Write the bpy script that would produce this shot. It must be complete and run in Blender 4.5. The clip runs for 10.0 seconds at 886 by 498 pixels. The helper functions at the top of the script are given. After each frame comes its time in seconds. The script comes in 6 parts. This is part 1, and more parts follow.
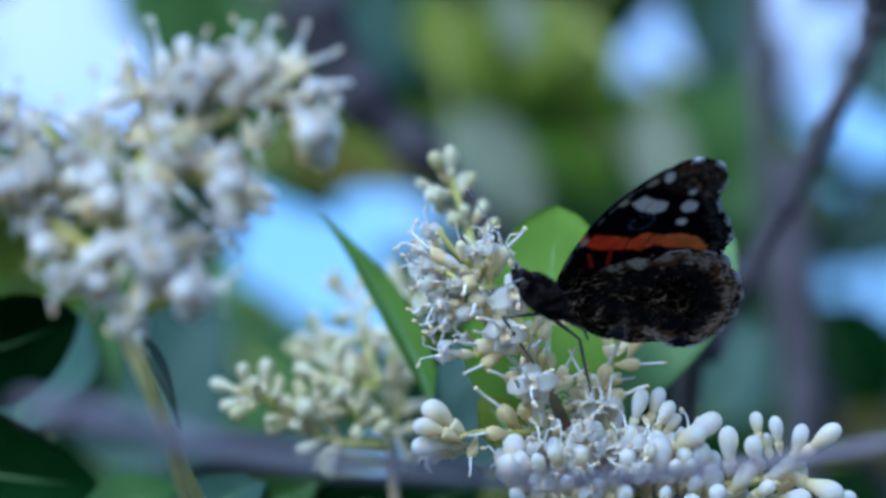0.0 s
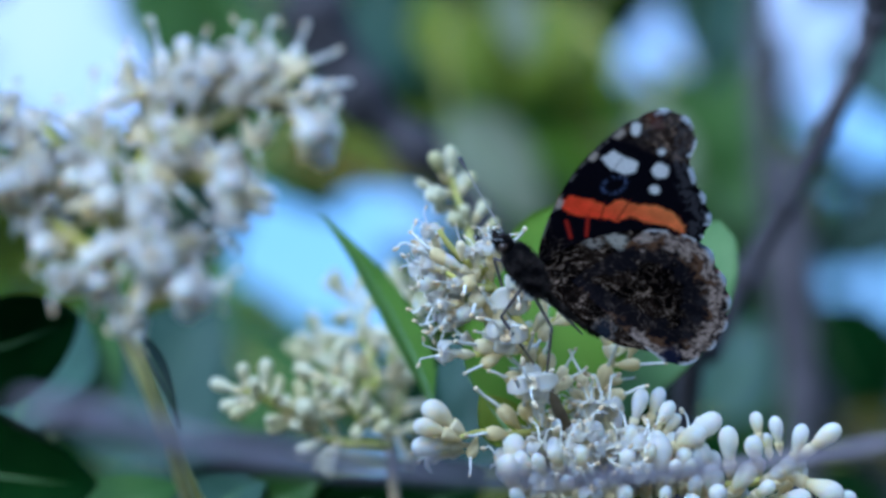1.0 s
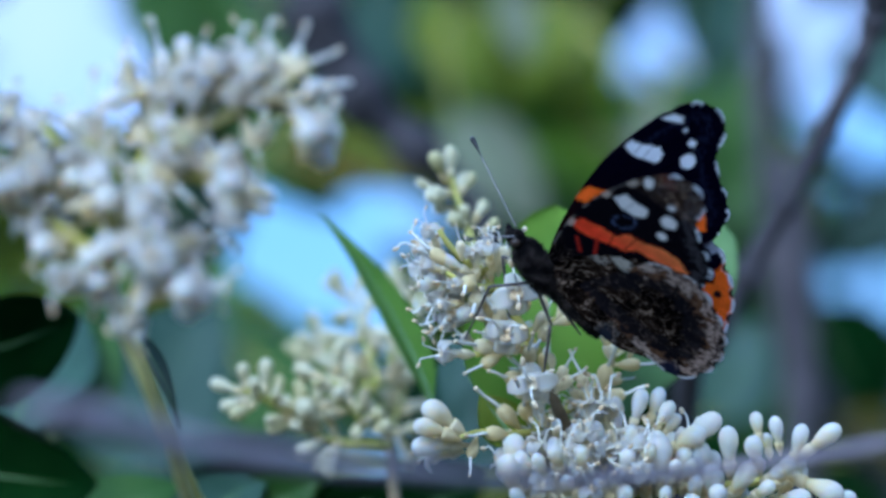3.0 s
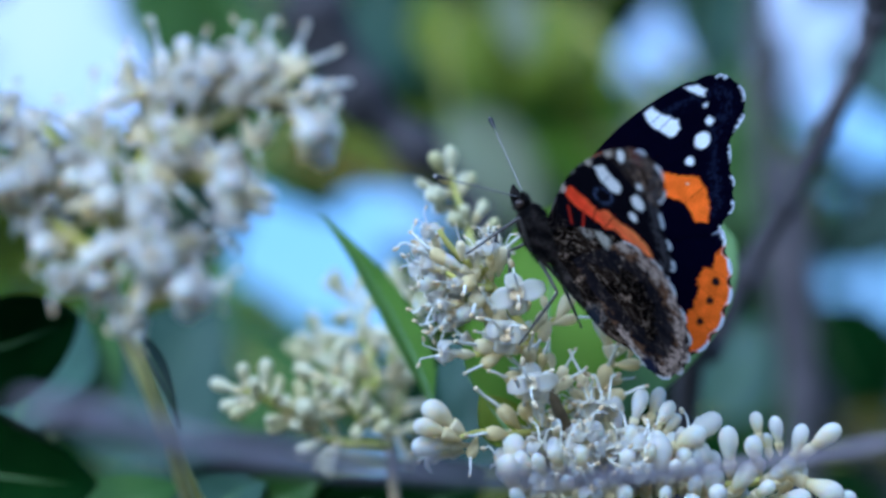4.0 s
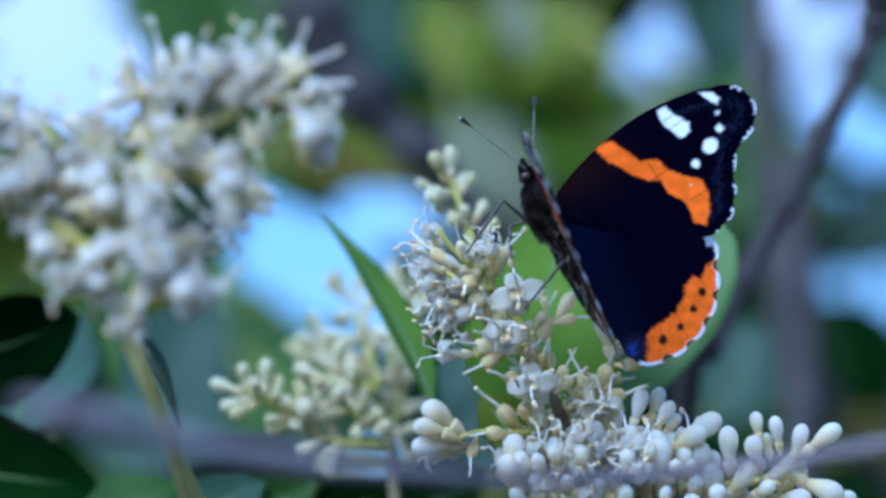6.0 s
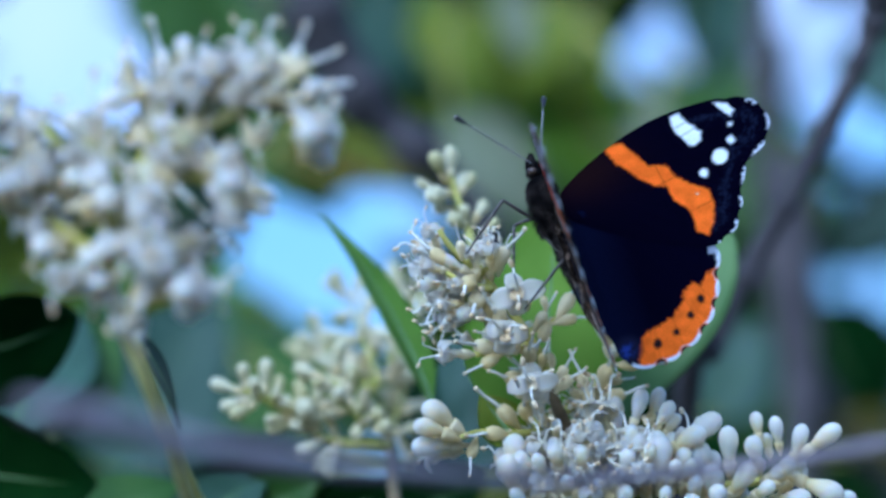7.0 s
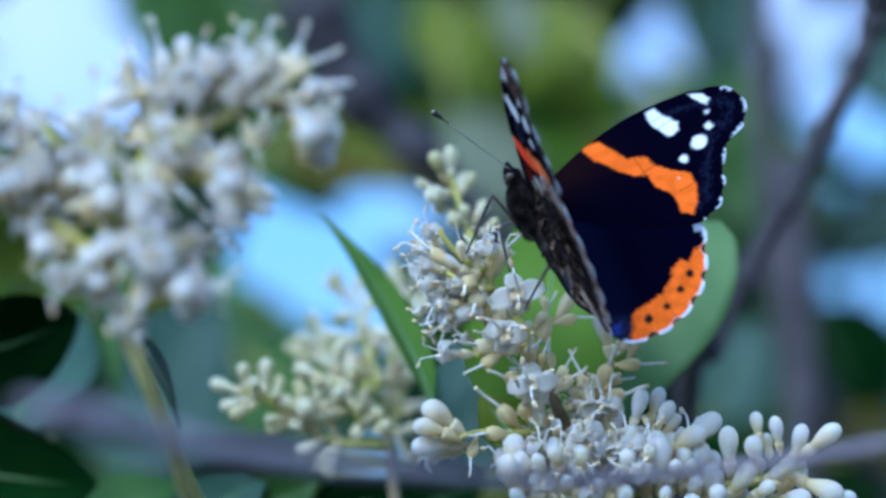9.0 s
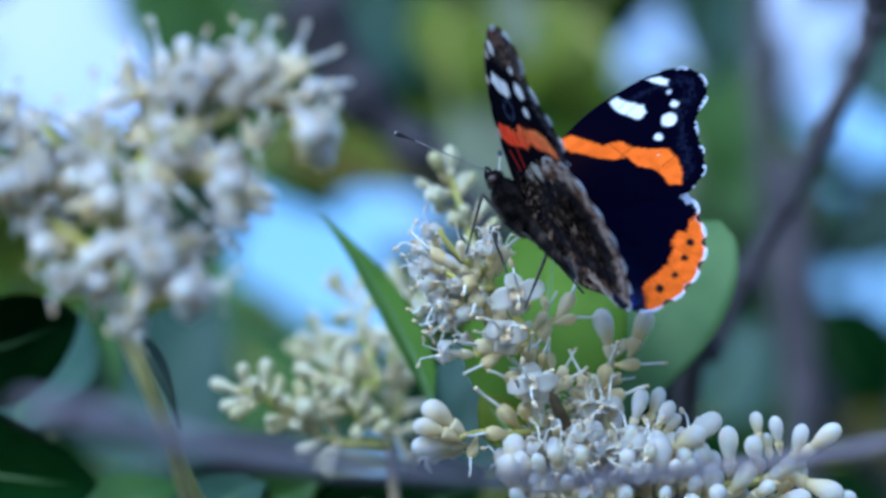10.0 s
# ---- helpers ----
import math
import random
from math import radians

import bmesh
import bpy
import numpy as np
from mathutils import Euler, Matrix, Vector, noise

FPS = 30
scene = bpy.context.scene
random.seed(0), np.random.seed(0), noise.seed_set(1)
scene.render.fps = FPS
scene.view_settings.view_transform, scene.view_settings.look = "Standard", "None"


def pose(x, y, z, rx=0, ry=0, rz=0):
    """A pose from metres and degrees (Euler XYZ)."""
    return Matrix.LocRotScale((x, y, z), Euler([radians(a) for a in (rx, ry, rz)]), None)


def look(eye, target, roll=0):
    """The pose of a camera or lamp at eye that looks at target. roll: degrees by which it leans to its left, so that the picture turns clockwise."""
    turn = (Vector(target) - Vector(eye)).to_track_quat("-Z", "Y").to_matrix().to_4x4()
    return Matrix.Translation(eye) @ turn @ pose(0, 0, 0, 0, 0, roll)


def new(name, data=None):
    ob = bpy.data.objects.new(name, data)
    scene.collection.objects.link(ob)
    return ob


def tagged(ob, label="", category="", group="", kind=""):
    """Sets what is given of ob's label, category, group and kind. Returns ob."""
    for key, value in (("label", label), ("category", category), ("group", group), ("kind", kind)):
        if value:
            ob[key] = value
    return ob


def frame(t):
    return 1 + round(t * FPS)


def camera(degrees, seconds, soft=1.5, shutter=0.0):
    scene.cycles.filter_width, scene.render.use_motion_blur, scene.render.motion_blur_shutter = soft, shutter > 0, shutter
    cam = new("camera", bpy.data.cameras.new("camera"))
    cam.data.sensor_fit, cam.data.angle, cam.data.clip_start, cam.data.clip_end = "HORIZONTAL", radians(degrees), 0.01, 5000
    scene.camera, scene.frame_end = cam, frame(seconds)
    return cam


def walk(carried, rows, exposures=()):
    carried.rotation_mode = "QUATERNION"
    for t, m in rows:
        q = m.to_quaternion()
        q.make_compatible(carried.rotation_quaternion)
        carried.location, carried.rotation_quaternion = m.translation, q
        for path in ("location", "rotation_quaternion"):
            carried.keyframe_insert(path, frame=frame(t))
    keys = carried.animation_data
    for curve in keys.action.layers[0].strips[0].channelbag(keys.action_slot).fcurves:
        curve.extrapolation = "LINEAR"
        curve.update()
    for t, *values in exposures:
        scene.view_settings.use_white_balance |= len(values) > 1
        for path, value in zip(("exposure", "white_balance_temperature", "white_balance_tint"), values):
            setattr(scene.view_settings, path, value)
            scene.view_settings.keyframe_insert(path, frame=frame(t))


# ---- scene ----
MM = 0.001
FOCUS = 0.566           # lens to the butterfly, metres
PITCH = 10.0            # the lens looks up into the shrub
CENTRE = Vector((0, 0, 1.85))

# the shrub is laid out in millimetres round CENTRE: x to the right, y up, z towards the lens
BOUGH = Matrix.Translation(CENTRE) @ pose(0, 0, 0, 90 + PITCH, 0, 0)


def at(x, y, z):
    return BOUGH @ Vector((x * MM, y * MM, z * MM))


# ---------------------------------------------------------------- camera
cam = camera(12.0, 10.0, soft=3.0, shutter=0.5)
cam.data.dof.use_dof = True
cam.data.dof.focus_distance = FOCUS
cam.data.dof.aperture_fstop = (cam.data.lens * MM) / 0.014
eye = BOUGH @ Matrix.Translation((0, 0, FOCUS))
walk(cam, [(0.0, eye), (10.0, eye)], exposures=[(0.0, 0.48, 4090, 5), (10.0, 0.48, 4090, 5)])

# ---------------------------------------------------------------- world and sun
SUN_ELEVATION, SUN_TURN = 31.0, 208.0
world = bpy.data.worlds.new("sky")
scene.world = world
world.use_nodes = True
wn = world.node_tree
sky = wn.nodes.new("ShaderNodeTexSky")
sky.sky_type = "NISHITA"
sky.sun_disc = False
sky.sun_elevation = radians(SUN_ELEVATION)
sky.sun_rotation = radians(SUN_TURN)
sky.dust_density = 4.0
# thin broken cloud over the whole sky
cloud_place = wn.nodes.new("ShaderNodeTexCoord")
cloud = wn.nodes.new("ShaderNodeTexNoise")
cloud.inputs["Scale"].default_value, cloud.inputs["Detail"].default_value = 11.0, 2.0
cloud_shift = wn.nodes.new("ShaderNodeMapping")
cloud_shift.inputs["Location"].default_value = (1.893, 3.232, 2.870)
wn.links.new(cloud_place.outputs["Generated"], cloud_shift.inputs["Vector"])
wn.links.new(cloud_shift.outputs["Vector"], cloud.inputs["Vector"])
cover = wn.nodes.new("ShaderNodeMapRange")
cover.inputs["From Min"].default_value, cover.inputs["From Max"].default_value = 0.49, 0.70
wn.links.new(cloud.outputs["Fac"], cover.inputs["Value"])
veil = wn.nodes.new("ShaderNodeMix")
veil.data_type = "RGBA"
wn.links.new(cover.outputs["Result"], veil.inputs["Factor"])
wn.links.new(sky.outputs["Color"], veil.inputs["A"])
veil.inputs["B"].default_value = (5.0, 4.5, 4.8, 1)
wn.links.new(veil.outputs["Result"], wn.nodes["Background"].inputs["Color"])
wn.nodes["Background"].inputs["Strength"].default_value = 0.15
sun = new("sun", bpy.data.lights.new("sun", "SUN"))
sun.data.energy, sun.data.angle, sun.data.color = 1.5, radians(50), (1.0, 0.93, 0.83)
az, el = radians(SUN_TURN), radians(SUN_ELEVATION)
sun_dir = Vector((math.sin(az) * math.cos(el), math.cos(az) * math.cos(el), math.sin(el)))
sun.matrix_world = look(CENTRE + sun_dir * 5, CENTRE)


# ---------------------------------------------------------------- materials
def shader(name):
    m = bpy.data.materials.new(name)
    m.use_nodes = True
    return m, m.node_tree.nodes, m.node_tree.links, m.node_tree.nodes["Principled BSDF"]


def noise_node(nodes, links, scale, detail=4.0, coords="Object"):
    tc = nodes.new("ShaderNodeTexCoord")
    n = nodes.new("ShaderNodeTexNoise")
    n.inputs["Scale"].default_value, n.inputs["Detail"].default_value = scale, detail
    links.new(tc.outputs[coords], n.inputs["Vector"])
    return n


def ramp_node(nodes, links, fac, stops):
    r = nodes.new("ShaderNodeValToRGB")
    while len(r.color_ramp.elements) < len(stops):
        r.color_ramp.elements.new(0.5)
    for e, (p, c) in zip(r.color_ramp.elements, stops):
        e.position, e.color = p, (*c, 1)
    links.new(fac, r.inputs["Fac"])
    return r


def bump_node(nodes, links, height, b, strength, distance):
    bp = nodes.new("ShaderNodeBump")
    bp.inputs["Strength"].default_value, bp.inputs["Distance"].default_value = strength, distance
    links.new(height, bp.inputs["Height"])
    links.new(bp.outputs["Normal"], b.inputs["Normal"])
    return bp


def mottled(name, stops, scale, rough=0.6, bump=0.3, depth=0.0002, fine=None, vary=0.0, through_light=0.0, spec=0.5):
    """A surface with broad mottling, fine grain and relief; each object may differ a little."""
    m, n, l, b = shader(name)
    big = noise_node(n, l, scale)
    fac = big.outputs["Fac"]
    if vary:
        info = n.new("ShaderNodeObjectInfo")
        mix = n.new("ShaderNodeMath")
        mix.operation = "MULTIPLY_ADD"
        l.new(info.outputs["Random"], mix.inputs[0])
        mix.inputs[1].default_value = vary
        add = n.new("ShaderNodeMath")
        add.operation = "SUBTRACT"
        l.new(fac, add.inputs[0])
        add.inputs[1].default_value = vary / 2
        l.new(add.outputs[0], mix.inputs[2])
        fac = mix.outputs[0]
    r = ramp_node(n, l, fac, stops)
    l.new(r.outputs["Color"], b.inputs["Base Color"])
    b.inputs["Roughness"].default_value = rough
    b.inputs["Specular IOR Level"].default_value = spec
    small = noise_node(n, l, fine or scale * 8, 3.0)
    bump_node(n, l, small.outputs["Fac"], b, bump, depth)
    if through_light:
        t = n.new("ShaderNodeBsdfTranslucent")
        l.new(r.outputs["Color"], t.inputs["Color"])
        mx = n.new("ShaderNodeMixShader")
        mx.inputs[0].default_value = through_light
        l.new(b.outputs[0], mx.inputs[1])
        l.new(t.outputs[0], mx.inputs[2])
        l.new(mx.outputs[0], n["Material Output"].inputs["Surface"])
    return m


def floret_material(name, foot, tip, low, high, rough, through_light, spec):
    """Petal tissue: creamy at the foot of the floret, paler to the tip, mottled and different from floret to floret."""
    m = mottled(name, [(0.2, foot), (0.62, tip)], 600, rough, 0.2, 0.0001, vary=0.4, through_light=through_light, spec=spec)
    n, l = m.node_tree.nodes, m.node_tree.links
    ramp = next(k for k in n if k.type == "VALTORGB")
    fac = ramp.inputs["Fac"].links[0].from_socket
    coord = n.new("ShaderNodeTexCoord")
    sep = n.new("ShaderNodeSeparateXYZ")
    l.new(coord.outputs["Object"], sep.inputs[0])
    span = n.new("ShaderNodeMapRange")
    span.inputs["From Min"].default_value, span.inputs["From Max"].default_value = low * MM, high * MM
    span.inputs["To Min"].default_value, span.inputs["To Max"].default_value = -0.35, 0.30
    l.new(sep.outputs["Z"], span.inputs["Value"])
    add = n.new("ShaderNodeMath")
    l.new(fac, add.inputs[0])
    l.new(span.outputs[0], add.inputs[1])
    l.new(add.outputs[0], ramp.inputs["Fac"])
    b = n["Principled BSDF"]
    b.inputs["Subsurface Weight"].default_value = 0.75
    b.inputs["Subsurface Radius"].default_value = (1.0, 0.8, 0.5)
    b.inputs["Subsurface Scale"].default_value = 2.5 * MM
    return m


PETAL = floret_material("petal_white", (0.82, 0.71, 0.38), (0.84, 0.79, 0.66), 1.0, 5.0, 0.6, 0.48, 0.2)
BUD = floret_material("bud_cream", (0.79, 0.69, 0.40), (0.82, 0.79, 0.71), 1.0, 5.0, 0.5, 0.40, 0.3)
GREEN_BUD = mottled("bud_green_cream", [(0.25, (0.56, 0.52, 0.25)), (0.65, (0.72, 0.69, 0.47))], 400, 0.5, 0.2, 0.0001, vary=0.5, through_light=0.3, spec=0.3)
CALYX = mottled("calyx_green_cream", [(0.25, (0.82, 0.71, 0.38)), (0.7, (0.90, 0.83, 0.60))], 600, 0.6, 0.2, 0.0001, vary=0.5, through_light=0.48, spec=0.3)
STALK_PALE = mottled("stalk_pale", [(0.3, (0.48, 0.45, 0.12)), (0.7, (0.68, 0.64, 0.26))], 300, 0.55, 0.3, 0.0001, through_light=0.2)
STYLE = mottled("style_pale", [(0.3, (0.74, 0.72, 0.60)), (0.7, (0.86, 0.85, 0.80))], 900, 0.5, 0.1, 0.0001, vary=0.3)
ANTHER = mottled("anther_tan", [(0.3, (0.56, 0.42, 0.22)), (0.7, (0.74, 0.64, 0.42))], 1500, 0.7, 0.3, 0.0001, vary=0.5)
STALK = mottled("stalk_green", [(0.3, (0.34, 0.33, 0.05)), (0.7, (0.58, 0.53, 0.11))], 300, 0.55, 0.3, 0.0001, vary=0.2)
WOOD_STALK = mottled("stalk_brown", [(0.3, (0.09, 0.06, 0.03)), (0.7, (0.22, 0.17, 0.08))], 300, 0.6, 0.4, 0.0002)
BARK = mottled("bark_grey", [(0.3, (0.14, 0.12, 0.135)), (0.55, (0.24, 0.21, 0.23)), (0.75, (0.35, 0.31, 0.34))], 120, 0.8, 0.6, 0.0006, fine=700)
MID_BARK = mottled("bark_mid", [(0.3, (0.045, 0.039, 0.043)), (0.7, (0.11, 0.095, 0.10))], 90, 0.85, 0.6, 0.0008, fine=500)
# bark of the inner branches, shade included in its dark tones
SHADED_BARK = mottled("bark_shaded", [(0.3, (0.018, 0.016, 0.018)), (0.7, (0.055, 0.048, 0.05))], 90, 0.85, 0.6, 0.0008, fine=500)


def leaf_material(name, dark, light, rough=0.35, light_through=0.45, spec=0.25):
    return mottled(name, [(0.3, dark), (0.7, light)], 90, rough, 0.25, 0.0002, fine=900, vary=0.25, through_light=light_through, spec=spec)


LEAF = leaf_material("leaf_green", (0.06, 0.13, 0.02), (0.13, 0.23, 0.045), 0.45)
# near-black copy of the leaf: the shrub's inner shade is put into its colour
LEAF_SHADED = leaf_material("leaf_shaded", (0.004, 0.016, 0.002), (0.009, 0.029, 0.004), 0.7, 0.08, 0.03)
LEAF_LIME = leaf_material("leaf_lime", (0.14, 0.19, 0.010), (0.24, 0.29, 0.018), 0.6, 0.5, 0.15)
# grey-green leaf whose pale colour imitates a hazy background
LEAF_HAZE = leaf_material("leaf_haze", (0.23, 0.25, 0.15), (0.32, 0.34, 0.22), 0.7, 0.4, 0.15)
LEAF_MINT = leaf_material("leaf_mint", (0.16, 0.28, 0.085), (0.24, 0.36, 0.13), 0.5, 0.5, 0.2)
LEAF_GLOSS = leaf_material("leaf_gloss", (0.03, 0.06, 0.035), (0.05, 0.09, 0.055), 0.42, 0.1, 0.3)
LEAF_TEAL = leaf_material("leaf_teal", (0.032, 0.066, 0.044), (0.060, 0.104, 0.076), 0.5, 0.15, 0.25)
LEAF_FRESH = leaf_material("leaf_fresh", (0.16, 0.28, 0.018), (0.25, 0.39, 0.035), 0.6, 0.55, 0.15)
LEAF_MID = leaf_material("leaf_mid", (0.10, 0.19, 0.015), (0.17, 0.29, 0.03), 0.6, 0.5, 0.2)
LEAF_RUST = leaf_material("leaf_rust", (0.10, 0.085, 0.004), (0.16, 0.125, 0.006), 0.6, 0.3, 0.15)
LEAF_RIB = mottled("leaf_rib", [(0.3, (0.13, 0.22, 0.06)), (0.7, (0.20, 0.30, 0.10))], 300, 0.5, 0.1)
# unseen ground, kept pale so that it bounces fill light from below
GROUND = mottled("ground_litter", [(0.3, (0.08, 0.072, 0.04)), (0.7, (0.16, 0.14, 0.085))], 1.5, 0.9, 0.5, 0.02, fine=40)
FAR_LEAF = mottled("far_foliage", [(0.3, (0.03, 0.06, 0.03)), (0.7, (0.09, 0.13, 0.06))], 2.0, 0.7, 0.2, 0.01)


def pigment_material(name, rough, sheen):
    """Wing scales: the pigment lies in the colour attribute, scale grain and relief on top."""
    m, n, l, b = shader(name)
    a = n.new("ShaderNodeVertexColor")
    a.layer_name = "pigment"
    g = noise_node(n, l, 6000, 2.0)
    r = ramp_node(n, l, g.outputs["Fac"], [(0.3, (0.86, 0.86, 0.86)), (0.7, (1.15, 1.15, 1.15))])
    mx = n.new("ShaderNodeMix")
    mx.data_type, mx.blend_type = "RGBA", "MULTIPLY"
    mx.inputs["Factor"].default_value = 1.0
    l.new(a.outputs["Color"], mx.inputs["A"])
    l.new(r.outputs["Color"], mx.inputs["B"])
    l.new(mx.outputs["Result"], b.inputs["Base Color"])
    b.inputs["Roughness"].default_value = rough
    b.inputs["Specular IOR Level"].default_value = 0.0
    b.inputs["Sheen Weight"].default_value = sheen
    b.inputs["Sheen Tint"].default_value = (0.35, 0.45, 1.0, 1)
    bump_node(n, l, g.outputs["Fac"], b, 0.25, 0.00005)
    # the thin membrane lets some light through its pigment
    t = n.new("ShaderNodeBsdfTranslucent")
    l.new(mx.outputs["Result"], t.inputs["Color"])
    both = n.new("ShaderNodeMixShader")
    both.inputs[0].default_value = 0.18
    l.new(b.outputs[0], both.inputs[1])
    l.new(t.outputs[0], both.inputs[2])
    l.new(both.outputs[0], n["Material Output"].inputs["Surface"])
    return m


WING = pigment_material("wing_scales", 0.85, 0.0)
FUR = mottled("body_fur", [(0.35, (0.004, 0.0035, 0.004)), (0.55, (0.012, 0.010, 0.009)), (0.7, (0.055, 0.043, 0.036))], 550, 0.9, 0.6, 0.0003, spec=0.08)
HAIR = mottled("body_hair", [(0.42, (0.004, 0.0035, 0.004)), (0.76, (0.062, 0.049, 0.043))], 600, 0.9, 0.1, spec=0.08)
CHITIN = mottled("leg_chitin", [(0.3, (0.03, 0.025, 0.022)), (0.7, (0.11, 0.09, 0.075))], 900, 0.45, 0.3, 0.0001)
BLACK = mottled("antenna_black", [(0.3, (0.010, 0.009, 0.009)), (0.7, (0.03, 0.027, 0.025))], 900, 0.5, 0.2, 0.0001)
FRINGE = mottled("fringe_white", [(0.3, (0.48, 0.50, 0.56)), (0.7, (0.66, 0.69, 0.76))], 900, 0.8, 0.2, 0.0001, through_light=0.3, spec=0.1)
PALE = mottled("pale_scales", [(0.3, (0.40, 0.37, 0.33)), (0.7, (0.66, 0.63, 0.58))], 900, 0.7, 0.2, 0.0001)
EYE = mottled("compound_eye", [(0.3, (0.03, 0.018, 0.012)), (0.7, (0.07, 0.045, 0.03))], 2500, 0.25, 0.3, 0.0001)


# ---------------------------------------------------------------- mesh helpers
def mesh_of(name, verts, faces, material, smooth=True):
    me = bpy.data.meshes.new(name)
    me.from_pydata([tuple(v) for v in verts], [], faces)
    me.materials.append(material)
    if smooth:
        me.polygons.foreach_set("use_smooth", [True] * len(me.polygons))
    me.update()
    return me


def part(name, mesh, parent, m=None, label=""):
    ob = new(name, mesh)
    ob.parent = parent
    if m is not None:
        ob.matrix_basis = m
    if label:
        tagged(ob, label)
    return ob


def thing(name, label, category, m=None, group="", kind=""):
    ob = new(name)
    ob.empty_display_size = 0.01
    if m is not None:
        ob.matrix_world = m
    return tagged(ob, label, category, group, kind)


def lathe(profile, seg=12, bend=0.0):
    """Rings (radius, height) in mm round z; bend pushes the axis sideways with the height's square."""
    vs, fs = [], []
    top = profile[-1][1] or 1.0
    for r, z in profile:
        off = bend * (z / top) ** 2
        for k in range(seg):
            a = 2 * math.pi * k / seg
            vs.append(((r * math.cos(a) + off) * MM, r * math.sin(a) * MM, z * MM))
    for i in range(len(profile) - 1):
        for k in range(seg):
            k2 = (k + 1) % seg
            fs.append((i * seg + k, i * seg + k2, (i + 1) * seg + k2, (i + 1) * seg + k))
    fs.append(tuple(range(seg - 1, -1, -1)))
    fs.append(tuple((len(profile) - 1) * seg + k for k in range(seg)))
    return vs, fs


def merge(*shapes):
    vs, fs = [], []
    for v, f in shapes:
        o = len(vs)
        vs += list(v)
        fs += [tuple(i + o for i in q) for q in f]
    return vs, fs


def spline(pts, steps):
    """Catmull-Rom through points of any dimension."""
    p = [np.array(q, float) for q in pts]
    p = [2 * p[0] - p[1]] + p + [2 * p[-1] - p[-2]]
    out = []
    for i in range(1, len(p) - 2):
        for k in range(steps):
            t = k / steps
            out.append(0.5 * (2 * p[i] + (p[i + 1] - p[i - 1]) * t + (2 * p[i - 1] - 5 * p[i] + 4 * p[i + 1] - p[i + 2]) * t * t
                              + (3 * p[i] - p[i - 1] - 3 * p[i + 1] + p[i + 2]) * t ** 3))
    out.append(p[-2])
    return out


def tube(path, radii, seg=10, lumps=0.0, rng=None):
    """A tube along path (any unit), its radius interpolated along the way, with small lumps."""
    vs, fs = [], []
    n = len(path)
    side = Vector((0.3, 0.2, 0.9))
    for i, p in enumerate(path):
        a, b = Vector(path[max(i - 1, 0)]), Vector(path[min(i + 1, n - 1)])
        d = (b - a).normalized()
        side = (side - d * side.dot(d)).normalized()
        up = d.cross(side)
        u = i / (n - 1) * (len(radii) - 1)
        k = min(int(u), len(radii) - 2)
        r = radii[k] + (radii[k + 1] - radii[k]) * (u - k)
        for s in range(seg):
            ang = 2 * math.pi * s / seg
            rr = r * (1 + (lumps * rng.uniform(-1, 1) if lumps else 0))
            vs.append(Vector(p) + (side * math.cos(ang) + up * math.sin(ang)) * rr)
    for i in range(n - 1):
        for s in range(seg):
            s2 = (s + 1) % seg
            fs.append((i * seg + s, i * seg + s2, (i + 1) * seg + s2, (i + 1) * seg + s))
    fs.append(tuple(range(seg - 1, -1, -1)))
    fs.append(tuple((n - 1) * seg + s for s in range(seg)))
    return vs, fs


def aim(place, way, spin=0.0):
    """A pose at place whose z axis points along way."""
    q = Vector(way).to_track_quat("Z", "Y").to_matrix().to_4x4()
    return Matrix.Translation(place) @ q @ pose(0, 0, 0, 0, 0, spin)


# ---------------------------------------------------------------- setting
def build_ground():
    n, size = 40, 400.0
    vs, fs = [], []
    for i in range(n + 1):
        for j in range(n + 1):
            x, y = ((i / n * 2 - 1) ** 3) * size, ((j / n * 2 - 1) ** 3) * size
            vs.append((x, y, 0.05 * noise.noise((x * 0.3, y * 0.3, 0))))
    for i in range(n):
        for j in range(n):
            k = i * (n + 1) + j
            fs.append((k, k + n + 1, k + n + 2, k + 1))
    tagged(new("ground", mesh_of("ground", vs, fs, GROUND)), "uneven unseen ground with leaf litter under the shrubs, pale to bounce light up", "ground", kind="structure")


build_ground()


